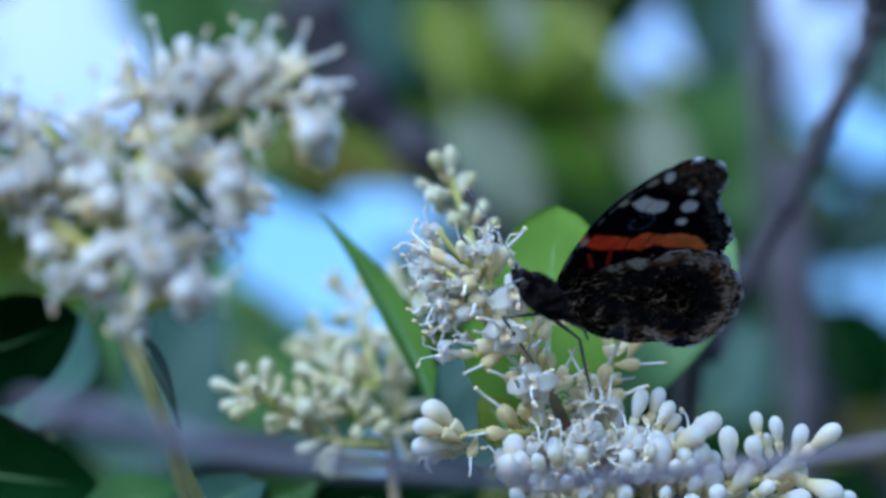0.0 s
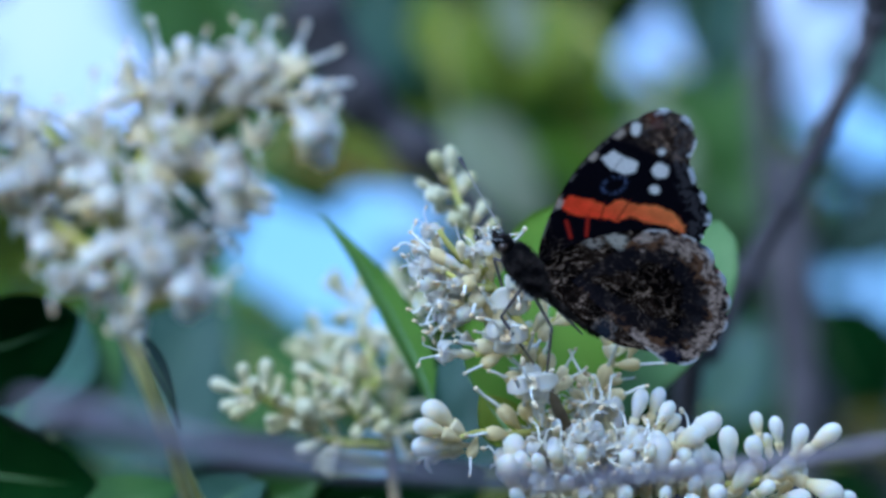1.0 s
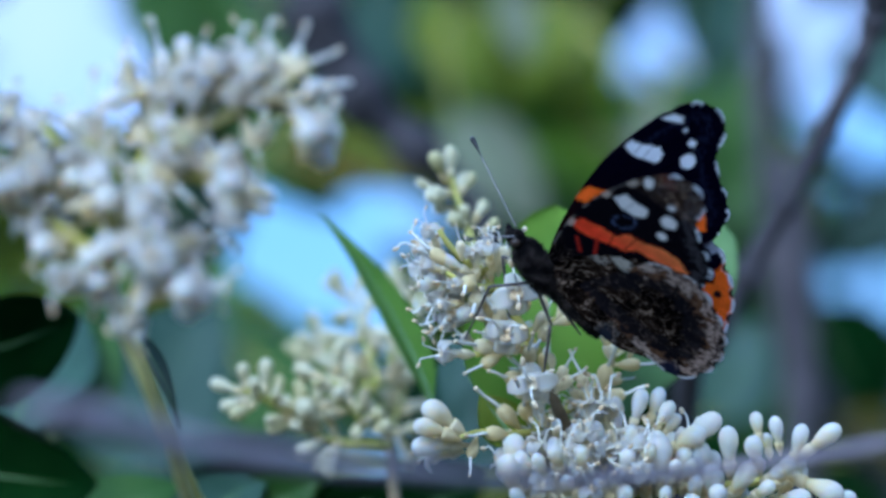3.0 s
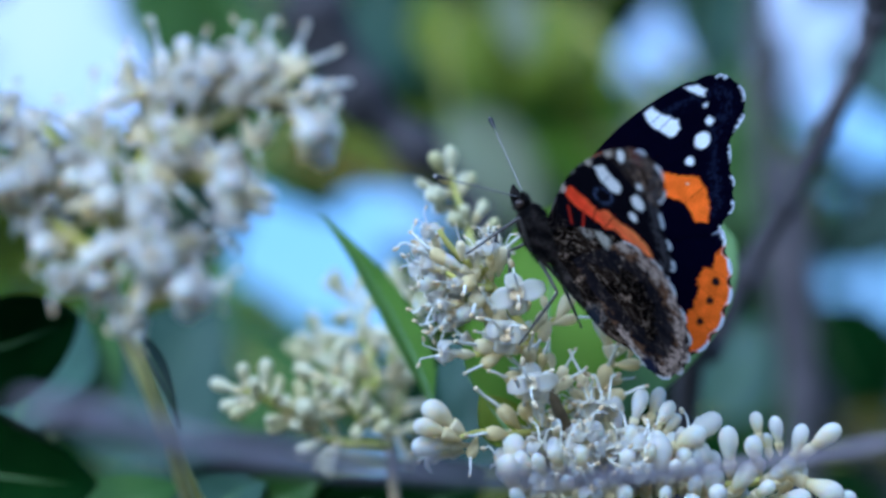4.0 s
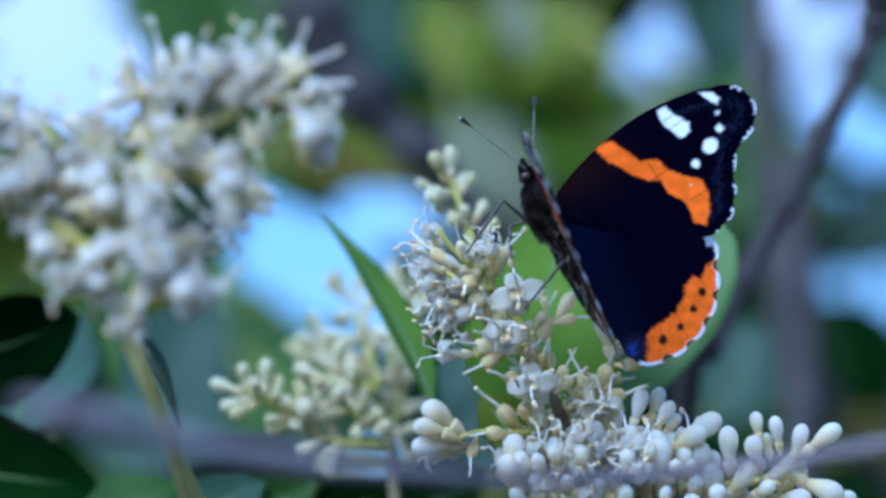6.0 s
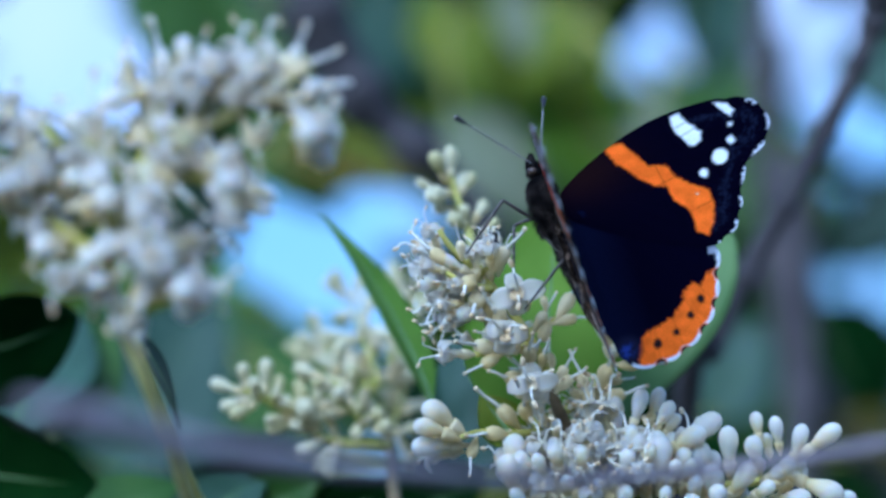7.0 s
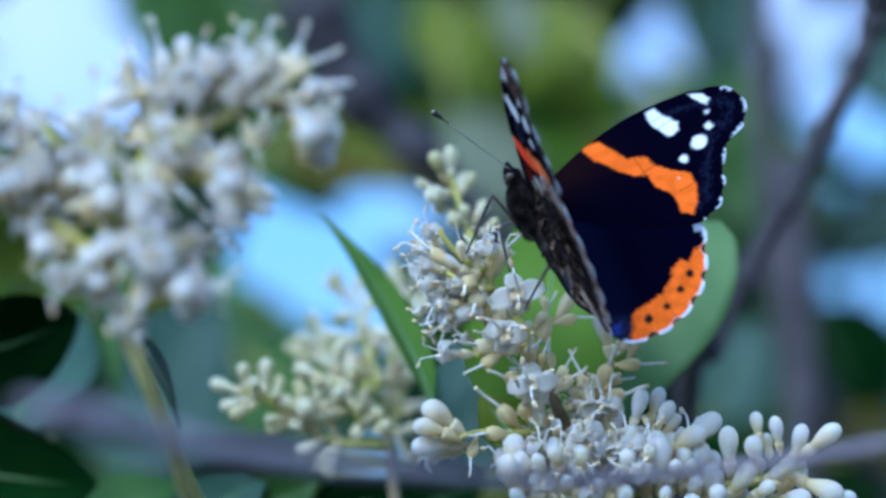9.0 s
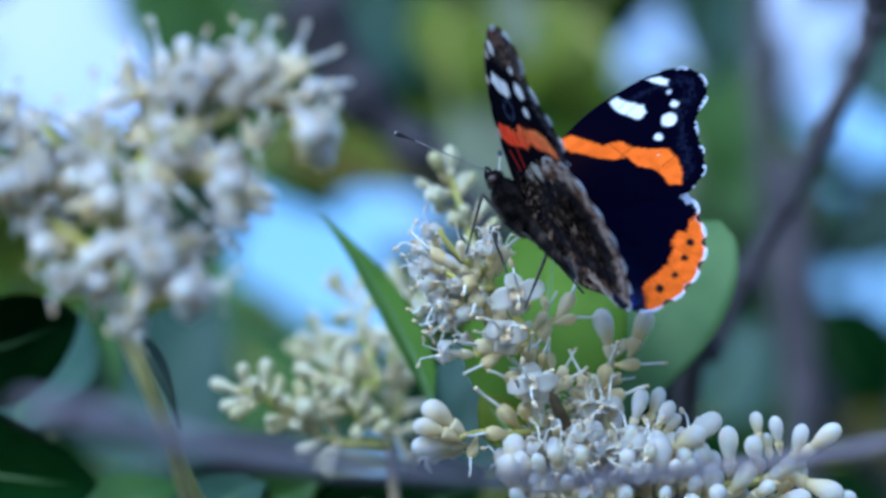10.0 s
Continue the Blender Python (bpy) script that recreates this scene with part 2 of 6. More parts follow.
def build_blocking_hedge():
    """An unseen clipped hedge, added behind the lens to block low sky: a dark core under a skin of small leaves."""
    rng = random.Random(41)
    core = []
    fs = []
    n = 24
    for j, (y, z) in enumerate(((-2.9, 0.0), (-2.85, 1.4), (-2.95, 2.3), (-3.3, 2.6), (-3.7, 2.3), (-3.8, 0.0))):
        for i in range(n + 1):
            x = -6 + 12 * i / n
            k = noise.noise((x * 0.8, y, z)) * 0.18
            core.append((x, y + k, max(z + k if z else 0, 0)))
    for j in range(5):
        for i in range(n):
            a = j * (n + 1) + i
            fs.append((a, a + 1, a + n + 2, a + n + 1))
    for i in (0, n):
        fs.append(tuple(j * (n + 1) + i for j in range(6)))
    leaves, lf = [], []
    for _ in range(9000):
        j, i = rng.randrange(5), rng.randrange(n)
        a, b = Vector(core[j * (n + 1) + i]), Vector(core[(j + 1) * (n + 1) + i + 1])
        c = Vector((a.x + (b.x - a.x) * rng.random(), a.y + (b.y - a.y) * rng.random(), a.z + (b.z - a.z) * rng.random()))
        c += Vector((rng.gauss(0, 0.05), rng.gauss(0, 0.06), rng.gauss(0, 0.05)))
        m = Matrix.Translation(c) @ pose(0, 0, 0, rng.uniform(0, 360), rng.uniform(0, 360), rng.uniform(0, 360))
        l, w, o = rng.uniform(0.03, 0.06), rng.uniform(0.012, 0.022), len(leaves)
        leaves += [m @ Vector(v) for v in ((-l, 0, 0), (0, -w, 0.006), (l, 0, 0), (0, w, 0.006))]
        lf.append((o, o + 1, o + 2, o + 3))
    hedge = thing("hedge", "unseen dark green clipped hedge added behind the lens to block low sky light", "hedge")
    part("core", mesh_of("hedge_core", core, fs, FAR_LEAF), hedge)
    tagged(part("leaves", mesh_of("hedge_leaves", leaves, lf, FAR_LEAF), hedge), kind="stuff")


build_blocking_hedge()

# ---------------------------------------------------------------- florets
def petal_shape(length, width, curl, seg=6):
    """One blunt petal that leaves the throat outwards and curls back; 0.18 mm thick."""
    vs, fs = [], []
    rows = 5
    for side in (0, 1):
        for i in range(rows + 1):
            t = i / rows
            w = width * (math.sin(math.pi * (0.24 + 0.66 * t)) ** 0.7)
            ang = curl * t
            out = length * (math.sin(ang) / curl if abs(curl) > 0.01 else t)
            rise = length * ((1 - math.cos(ang)) / curl if abs(curl) > 0.01 else 0)
            for j in range(seg + 1):
                s = j / seg * 2 - 1
                vs.append(((0.5 + out) * MM, s * w / 2 * MM, (-rise + 0.24 * (s * s) * w / 2 - 0.12 * t ** 4 * length - side * 0.22) * MM))
    m = (rows + 1) * (seg + 1)
    for i in range(rows):
        for j in range(seg):
            k = i * (seg + 1) + j
            fs.append((k, k + seg + 1, k + seg + 2, k + 1))
            fs.append((m + k, m + k + 1, m + k + seg + 2, m + k + seg + 1))
    rim = [j for j in range(seg + 1)] + [i * (seg + 1) + seg for i in range(1, rows + 1)]
    rim += [rows * (seg + 1) + j for j in range(seg - 1, -1, -1)] + [i * (seg + 1) for i in range(rows - 1, 0, -1)]
    for a, b in zip(rim, rim[1:] + rim[:1]):
        fs.append((a, b, m + b, m + a))
    return vs, fs


def moved(shape, m):
    return [m @ Vector(v) for v in shape[0]], shape[1]


def floret_meshes():
    rng = random.Random(5)
    meshes = {}
    cal = [(0.28, -0.6), (0.36, 0), (0.6, 0.4), (0.76, 0.9), (0.82, 1.4), (0.80, 1.75), (0.6, 1.6)]
    meshes["calyx"] = mesh_of("calyx", *lathe(cal, 10), CALYX)
    meshes["old_calyx"] = mesh_of("old_calyx", *lathe([(0.24, -0.6), (0.30, 0), (0.50, 0.5), (0.70, 1.1), (0.78, 1.7), (0.74, 2.1), (0.62, 2.45), (0.40, 2.68), (0.2, 2.75)], 10), CALYX)
    for i, (w, h) in enumerate(((1.15, 6.2), (1.25, 5.6), (1.05, 5.2))):
        prof = [(0.52, 1.0), (0.60, 1.8), (0.70, h * 0.38), (w * 0.82, h * 0.5), (w * 1.02, h * 0.64), (w * 1.06, h * 0.76), (w * 0.95, h * 0.87), (w * 0.66, h * 0.955), (w * 0.25, h)]
        meshes["bud%d" % i] = mesh_of("bud", *lathe(prof, 12, rng.uniform(-0.5, 0.5)), BUD)
        meshes["green%d" % i] = mesh_of("green_bud", *lathe([(r * 0.82, z * 0.8) for r, z in prof], 10, rng.uniform(-0.4, 0.4)), GREEN_BUD)
    for i, curl in enumerate((1.1, 1.9, 0.6, 1.5, 2.4)):
        shapes = [lathe([(0.5, 1.0), (0.58, 2.2), (0.68, 3.6), (0.86, 4.6), (1.05, 5.05), (0.7, 4.9)], 10)]
        for k in range(4):
            p = petal_shape(2.0 + rng.uniform(-0.4, 0.3), 1.95 + rng.uniform(-0.25, 0.2), curl + rng.uniform(-0.3, 0.4))
            shapes.append(moved(p, pose(0, 0, 5.0 * MM, rng.uniform(-18, 18), rng.uniform(-28, 22), 90 * k + rng.uniform(-14, 14))))
        meshes["corolla%d" % i] = mesh_of("corolla", *merge(*shapes), PETAL)
    meshes["throat"] = mesh_of("throat", *lathe([(0.78, 5.02), (0.62, 5.14), (0.40, 5.05), (0.2, 4.8)], 9), ANTHER)
    for i in range(2):
        st = []
        for sgn in (-1, 1):
            path = spline([(0.3 * sgn * MM, 0, 4.6 * MM), (0.6 * sgn * MM, 0.2 * MM, 6.0 * MM), (1.1 * sgn * MM, 0.3 * MM, (6.8 + i) * MM), (1.8 * sgn * MM, 0.3 * MM, (6.9 + i) * MM)], 4)
            st.append(tube(path, [0.14 * MM, 0.11 * MM], 6))
        meshes["filament%d" % i] = mesh_of("filament", *merge(*st), STYLE)
        st = []
        for sgn in (-1, 1):
            st.append(moved(lathe([(0.1, 0), (0.26, 0.25), (0.27, 0.7), (0.10, 1.0)], 8), pose(1.7 * sgn * MM, 0.3 * MM, (6.8 + i) * MM, 10, 60 * sgn, 0)))
        meshes["anther%d" % i] = mesh_of("anther", *merge(*st), ANTHER)
    meshes["style"] = mesh_of("style", *tube(spline([(0, 0, 1.6 * MM), (0.1 * MM, 0, 3.2 * MM), (0.5 * MM, 0, 4.6 * MM), (0.6 * MM, 0, 5.6 * MM)], 3), [0.2 * MM, 0.16 * MM, 0.18 * MM], 7), STYLE)
    meshes["hook"] = mesh_of("hook", *tube(spline([(0, 0, 0), (0.1 * MM, 0, 2.0 * MM), (0.4 * MM, 0, 3.8 * MM), (1.1 * MM, 0, 4.9 * MM), (1.9 * MM, 0, 4.7 * MM)], 4), [0.36 * MM, 0.32 * MM, 0.34 * MM], 8), STYLE)
    meshes["hook_tip"] = mesh_of("hook_tip", *moved(lathe([(0.14, 0), (0.42, 0.25), (0.40, 0.8), (0.12, 1.0)], 8), pose(1.7 * MM, 0, 4.7 * MM, 0, 110, 0)), ANTHER)
    meshes["stigma"] = mesh_of("stigma", *moved(lathe([(0.12, 0), (0.23, 0.15), (0.22, 0.4), (0.08, 0.5)], 8), pose(0.6 * MM, 0, 5.4 * MM)), ANTHER)
    return meshes


FLORETS = floret_meshes()


def floret(panicle, kind, place, way, rng, size=1.0):
    """One floret: a bud, an open flower or a spent calyx with its style; its base at place, pointing along way."""
    m = panicle.matrix_world.inverted() @ aim(place, way, rng.uniform(0, 360)) @ Matrix.Scale(size * rng.uniform(0.9, 1.1), 4)
    i = rng.randrange(3)
    if kind == "bud":
        p = part("bud", FLORETS["bud%d" % i], panicle, m)
        part("calyx", FLORETS["calyx"], p)
    elif kind == "green":
        p = part("bud", FLORETS["green%d" % i], panicle, m, "greenish cream unopened bud")
        part("calyx", FLORETS["calyx"], p, Matrix.Scale(0.8, 4))
    elif kind == "flower":
        p = part("flower", FLORETS["corolla%d" % rng.randrange(5)], panicle, m)
        part("calyx", FLORETS["calyx"], p)
        j = rng.randrange(2)
        part("filament", FLORETS["filament%d" % j], p)
        part("anther", FLORETS["anther%d" % j], p, None, "tan anther")
        part("throat", FLORETS["throat"], p, None, "tan flower throat")
    elif kind == "stamen":
        p = part("stamen", FLORETS["hook"], panicle, m, "pale curling stamen")
        part("anther", FLORETS["hook_tip"], p)
    else:
        p = part("spent_flower", FLORETS["old_calyx"], panicle, m)
        part("style", FLORETS["style"], p)
        part("stigma", FLORETS["stigma"], p)
    return p


def stem(panicle, pts, radii, material, name="stem", seg=8):
    path = spline([at(*p) for p in pts], 6)
    inv = panicle.matrix_world.inverted()
    rng = random.Random(len(pts) * 7 + int(abs(pts[0][0]) * 10))
    return part(name, mesh_of(name, *tube([inv @ Vector(p) for p in path], [r * MM for r in radii], seg, 0.05, rng), material), panicle)


def spray(panicle, pts, count, kinds, rng, radius=3.0, start=0.25, size=1.0, open_angle=1.0, stalk=True, thick=0.7):
    """A side branch with florets in a dense spray round it; kinds is a string of choices b, f, s, g."""
    path = spline([at(*p) for p in pts], 12)
    if stalk:
        stem(panicle, pts, [thick, thick * 0.7, thick * 0.5], STALK, "side_stem", 7)
    names = {"b": "bud", "f": "flower", "s": "spent", "g": "green"}
    for k in range(count):
        u = start + (1 - start) * (k + rng.random()) / count
        i = min(int(u * (len(path) - 1)), len(path) - 2)
        p = Vector(path[i])
        d = (Vector(path[i + 1]) - p).normalized()
        r = Vector((rng.gauss(0, 1), rng.gauss(0, 1), rng.gauss(0, 1)))
        r = (r - d * r.dot(d)).normalized()
        way = (r * open_angle + d * (0.3 + 1.3 * u * u)).normalized()
        floret(panicle, names[rng.choice(kinds)], p + way * radius * MM * rng.uniform(0.2, 1.0), way, rng, size)


LENGTHS = {"bud": 5.6, "green": 4.6, "flower": 6.1, "spent": 2.8, "stamen": 4.9}


def single(panicle, kind, base, tip, rng):
    """One floret from its base to its tip, sized to reach it."""
    a, b = at(*base), at(*tip)
    size = min(max((b - a).length / MM / LENGTHS[kind], 0.75), 1.2 if kind == "bud" else 1.5)
    a = b - (b - a).normalized() * size * LENGTHS[kind] * MM
    return floret(panicle, kind, a, b - a, rng, size)


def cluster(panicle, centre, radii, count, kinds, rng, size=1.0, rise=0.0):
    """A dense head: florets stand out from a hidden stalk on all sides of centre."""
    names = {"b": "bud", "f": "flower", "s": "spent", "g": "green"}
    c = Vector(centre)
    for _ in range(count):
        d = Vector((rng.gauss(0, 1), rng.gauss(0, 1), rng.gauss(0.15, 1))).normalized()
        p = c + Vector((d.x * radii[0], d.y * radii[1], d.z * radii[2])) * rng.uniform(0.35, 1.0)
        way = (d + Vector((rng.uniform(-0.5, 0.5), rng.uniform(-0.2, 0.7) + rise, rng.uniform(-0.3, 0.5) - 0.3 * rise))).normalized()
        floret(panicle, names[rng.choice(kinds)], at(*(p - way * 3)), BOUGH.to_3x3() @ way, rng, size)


def build_main_panicle():
    rng = random.Random(11)
    pan = thing("flower_panicle", "cream and white privet flower panicle with open flowers and buds", "flower", Matrix.Translation(at(*(15.5, -23, -8))), "flower panicles on the shrub")
    stem(pan, [(17.5, -35.6, -12), (17, -25.4, -10), (15.5, -21.5, -9), (14.5, -18.4, -9)], [0.95, 0.85, 0.72], WOOD_STALK)
    stem(pan, [(15, -20, -9), (12.8, -13.8, -9), (8.9, -8, -9), (5.1, -3.4, -9), (1.2, 0.1, -8), (-1.1, 3.5, -8)], [0.74, 0.65, 0.5, 0.35], STALK)
    # upper spike, deeper in the shrub
    stem(pan, [(5.1, -3.4, -9), (3.9, 1.7, -38), (2.3, 6.6, -44), (1.1, 10.8, -46)], [0.7, 0.6, 0.45], STALK)
    for base, tip in (((0.9, 10.1, -46), (1.5, 15, -46)), ((0.5, 9.8, -45), (-1.1, 13.3, -42)), ((-0.5, 8.3, -45), (-4.4, 9.7, -44)), ((0.9, 7.9, -44), (-1.9, 8, -38)), ((2.3, 8.1, -45), (5.3, 11.4, -46)),
                      ((2.8, 3.3, -42), (3.3, 6.4, -40)), ((4.4, 3.8, -42), (6.5, 7.3, -44)), ((5.4, 2.1, -40), (8.1, 4.6, -40)), ((1.8, 7.3, -48), (3.5, 10.9, -52)), ((1.3, 5.6, -44), (-1.1, 6, -42)), ((3.4, 3.3, -42), (1.3, 4.5, -37))):
        single(pan, "green", base, tip, rng)
    # the tip of the rachis
    single(pan, "flower", (-0.9, 0.7, -6), (-2.4, 3.7, -4), rng)
    single(pan, "spent", (2.5, -1.1, -4), (2.3, 1.2, -3), rng)
    single(pan, "flower", (6.4, -1.8, -5), (6, 1.3, -3), rng)
    single(pan, "spent", (6.8, -2.8, -7), (8.7, 0.2, -5), rng)
    single(pan, "flower", (-0.2, -2.8, -5), (-3.5, -2.2, -4), rng)
    single(pan, "spent", (1.1, -2.2, -5), (-1.5, -0.3, -5), rng)
    single(pan, "flower", (4, -5.4, -3), (0.7, -4.6, 0), rng)
    single(pan, "flower", (2.3, -7.4, -3), (-1.1, -7.7, 0), rng)
    single(pan, "flower", (11.2, -8, -8), (9.7, -5.5, 1), rng)
    single(pan, "spent", (4.9, -3, -7), (2.9, -5.1, 0), rng)
    single(pan, "spent", (5.7, -4.5, -8), (4.3, -7.5, -2), rng)
    single(pan, "flower", (4.3, -2.2, -9), (4.1, 0.1, -6), rng)
    single(pan, "spent", (6.8, -9.3, -6), (5.8, -7, -4), rng)
    for kind, base, tip in (("flower", (6.6, -4.2, -9), (6.0, 1.0, -7)), ("flower", (7.6, -3.4, -11), (8.3, 1.2, -10)), ("bud", (3.6, -3.2, -6), (-0.6, -1.0, -5)), ("flower", (4.6, -4.0, -7), (4.4, 0.4, -6)),
                            ("flower", (13.0, -19.8, -8), (12.4, -17.4, -1)), ("spent", (7.6, -7.6, -7), (7.8, -10.2, -4)), ("flower", (5.4, -13.6, -8), (1.8, -11.2, -7)), ("spent", (12.6, -11.0, -9), (14.0, -8.4, -9)), ("spent", (14.6, -10.0, -10), (13.4, -12.2, -8))):
        single(pan, kind, base, tip, rng)
    single(pan, "spent", (14, -8.3, -9), (13.6, -6.2, -9), rng)
    single(pan, "spent", (15.8, -9.2, -10), (17.9, -5.8, -11), rng)
    single(pan, "spent", (15.5, -10.1, -9), (18.4, -9.3, -10), rng)
    stem(pan, [(11.3, -11.5, -9), (14, -10.4, -10), (15.9, -9.2, -10), (17.5, -7.7, -11)], [0.5, 0.4, 0.35], STALK, "side_stem")
    stem(pan, [(6.5, -5.5, -8), (2.8, -4.5, -5), (0.1, -3, -5)], [0.55, 0.45, 0.35], STALK, "side_stem")
    stem(pan, [(5.1, -3.4, -9), (6.2, -2.6, -8), (6.8, -1.8, -6)], [0.5, 0.4, 0.35], STALK, "side_stem")
    # the middle of the rachis
    stem(pan, [(12, -13, -9), (8.1, -13.9, -5), (4.3, -14.2, -2)], [0.5, 0.45, 0.4], STALK, "side_stem")
    single(pan, "flower", (4, -14.2, -2), (-1.1, -14, 0), rng)
    single(pan, "spent", (7.4, -13.9, -5), (4.4, -12.9, -2), rng)
    single(pan, "spent", (7.7, -14.4, -4), (5, -15.8, -2), rng)
    single(pan, "flower", (9.8, -13.9, -7), (8.2, -10.9, 2), rng)
    single(pan, "spent", (8.9, -12.2, -8), (7.4, -9.1, -5), rng)
    single(pan, "flower", (12.4, -19.1, -7), (11.8, -17.9, 3), rng)
    single(pan, "spent", (11.6, -19.9, -7), (10.3, -18.9, 0), rng)
    single(pan, "spent", (15.4, -18.4, -8), (16.8, -15.8, -7), rng)
    single(pan, "spent", (15.7, -19.2, -8), (17.6, -17.2, -6), rng)
    single(pan, "spent", (19.7, -19.6, -9), (18.6, -16.5, -8), rng)
    single(pan, "spent", (10.8, -17.6, -7), (8.6, -17.4, -4), rng)
    single(pan, "spent", (13.4, -16.1, -8), (13.7, -14.1, -6), rng)
    single(pan, "spent", (11.9, -15.7, -8), (11.6, -13.6, -5), rng)
    single(pan, "spent", (10, -23.9, -6), (7.8, -21.5, -4), rng)
    single(pan, "spent", (11.6, -23.4, -7), (10.8, -20.9, -3), rng)
    single(pan, "spent", (14.8, -16.5, -10), (14.6, -14.6, -12), rng)
    single(pan, "spent", (9.3, -12.2, -8), (6.8, -11.4, -6), rng)
    # the right arm, under the wings
    stem(pan, [(15.9, -22.7, -10), (19.8, -20, -11), (22.6, -16.2, -12), (24.1, -13.5, -12)], [0.7, 0.55, 0.45, 0.35], STALK, "side_stem")
    single(pan, "bud", (23.2, -15.4, -12), (21.7, -8.6, -12), rng)
    single(pan, "bud", (25.6, -14.6, -12), (28.4, -8.1, -12), rng)
    single(pan, "spent", (23.9, -15.9, -12), (26.8, -15.8, -11), rng)
    single(pan, "spent", (21.4, -19.3, -11), (22.5, -16, -9), rng)
    single(pan, "spent", (21.7, -20.3, -10), (24.7, -19.8, -8), rng)
    single(pan, "spent", (19.9, -21.2, -10), (19.8, -19.1, -7), rng)
    single(pan, "spent", (22.7, -18.5, -11), (24.5, -17.9, -12), rng)
    single(pan, "bud", (21.6, -20.1, -13), (23.5, -17.5, -16), rng)
    single(pan, "spent", (24.1, -14.3, -12), (25.5, -12.4, -14), rng)
    single(pan, "spent", (19, -20.4, -10), (17.4, -19.2, -8), rng)
    # the left arm over the foot
    stem(pan, [(13.5, -24.7, -8), (8.9, -25.1, -4), (5, -24.7, -1), (2.3, -25.3, 1)], [0.55, 0.5, 0.4], STALK, "side_stem")
    single(pan, "bud", (2.4, -25.6, 1), (-4.4, -22.9, 2), rng)
    single(pan, "bud", (3.0, -25.0, 0), (-2.4, -20.4, 1), rng)
    single(pan, "spent", (8.9, -25.1, -4), (5.5, -24.7, -1), rng)
    single(pan, "flower", (2.4, -27.4, -2), (-2.8, -28.3, -3), rng)
    single(pan, "spent", (4.4, -25.8, -2), (3.6, -28.2, 0), rng)
    single(pan, "bud", (2.8, -26.4, -1), (-3.6, -26.4, 0), rng)
    # the dense heads at the foot
    for base, tip in (((15.3, -26.4, -6), (15.5, -22.6, -5)), ((16.1, -29.4, -4), (14.5, -25.5, -1)), ((18.8, -30.7, -4), (18.3, -25.6, 0)), ((25.6, -24.5, -6), (27.1, -19.7, -6)), ((28, -23.9, -7), (29.4, -19.6, -8)), ((29.6, -26, -6), (32.1, -21.9, -6)),
                      ((28.5, -25.2, -6), (30.9, -20.8, -5)), ((30.8, -27.1, -5), (36.6, -23.3, -5)), ((30.1, -27.5, -3), (34.7, -24.4, -2)), ((17.4, -27.6, -7), (17.5, -23.9, -8)), ((13.5, -29.7, -4), (12, -26.5, 0)),
                      ((19, -30.6, 1), (18.5, -26.1, 4)), ((15.6, -30.2, 1), (14.8, -26.1, 4)), ((13.7, -31, 1), (12.5, -27.5, 4)), ((27, -29.9, 0), (28.1, -25.9, 2)), ((24.3, -31, 1), (24.8, -26.7, 3)), ((30.4, -31.7, 1), (31.4, -27.9, 3)),
                      ((11.8, -34.7, 3), (9.3, -32.4, 5)), ((29.1, -35, 3), (29.8, -31.8, 5)), ((23.9, -35.4, 3), (24.3, -32.2, 6)), ((16.3, -33.9, 3), (16.8, -30, 6))):
        single(pan, "bud", base, tip, rng)
    for base, tip in (((21.6, -30, -1), (21.1, -25.8, 2)), ((23.6, -29.6, -1), (23.3, -25.5, 2)), ((18.4, -28.2, -3), (17, -24.7, 0)), ((24.4, -32.9, 0), (24.9, -29.2, 4)), ((20.2, -35.2, 1), (19.8, -31.5, 5)), ((13, -34.8, 1), (13.2, -30.9, 5)), ((27.4, -32.9, 0), (27, -29.3, 4))):
        single(pan, "flower", base, tip, rng)
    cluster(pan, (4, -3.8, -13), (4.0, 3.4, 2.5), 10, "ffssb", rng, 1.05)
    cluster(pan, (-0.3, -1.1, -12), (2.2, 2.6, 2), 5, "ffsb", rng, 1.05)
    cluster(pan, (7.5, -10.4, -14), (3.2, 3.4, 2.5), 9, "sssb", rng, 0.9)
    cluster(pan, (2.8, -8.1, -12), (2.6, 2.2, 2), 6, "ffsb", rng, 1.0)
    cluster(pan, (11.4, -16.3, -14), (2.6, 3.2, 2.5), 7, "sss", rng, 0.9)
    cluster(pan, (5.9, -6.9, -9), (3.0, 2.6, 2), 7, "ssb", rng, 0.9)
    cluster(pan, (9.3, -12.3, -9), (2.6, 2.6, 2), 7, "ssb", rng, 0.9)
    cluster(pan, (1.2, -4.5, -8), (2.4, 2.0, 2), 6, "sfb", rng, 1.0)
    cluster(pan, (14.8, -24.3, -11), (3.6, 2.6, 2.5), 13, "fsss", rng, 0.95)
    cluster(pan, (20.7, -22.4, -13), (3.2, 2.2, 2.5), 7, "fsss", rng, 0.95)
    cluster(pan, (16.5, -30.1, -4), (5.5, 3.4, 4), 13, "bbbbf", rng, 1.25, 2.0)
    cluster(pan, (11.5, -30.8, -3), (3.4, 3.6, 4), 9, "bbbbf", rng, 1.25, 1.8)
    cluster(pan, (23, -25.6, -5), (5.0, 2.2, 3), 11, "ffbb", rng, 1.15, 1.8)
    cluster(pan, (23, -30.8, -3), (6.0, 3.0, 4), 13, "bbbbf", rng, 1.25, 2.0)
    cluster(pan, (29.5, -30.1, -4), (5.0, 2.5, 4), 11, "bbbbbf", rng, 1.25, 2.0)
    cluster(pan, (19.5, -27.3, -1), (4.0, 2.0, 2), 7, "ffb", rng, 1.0)
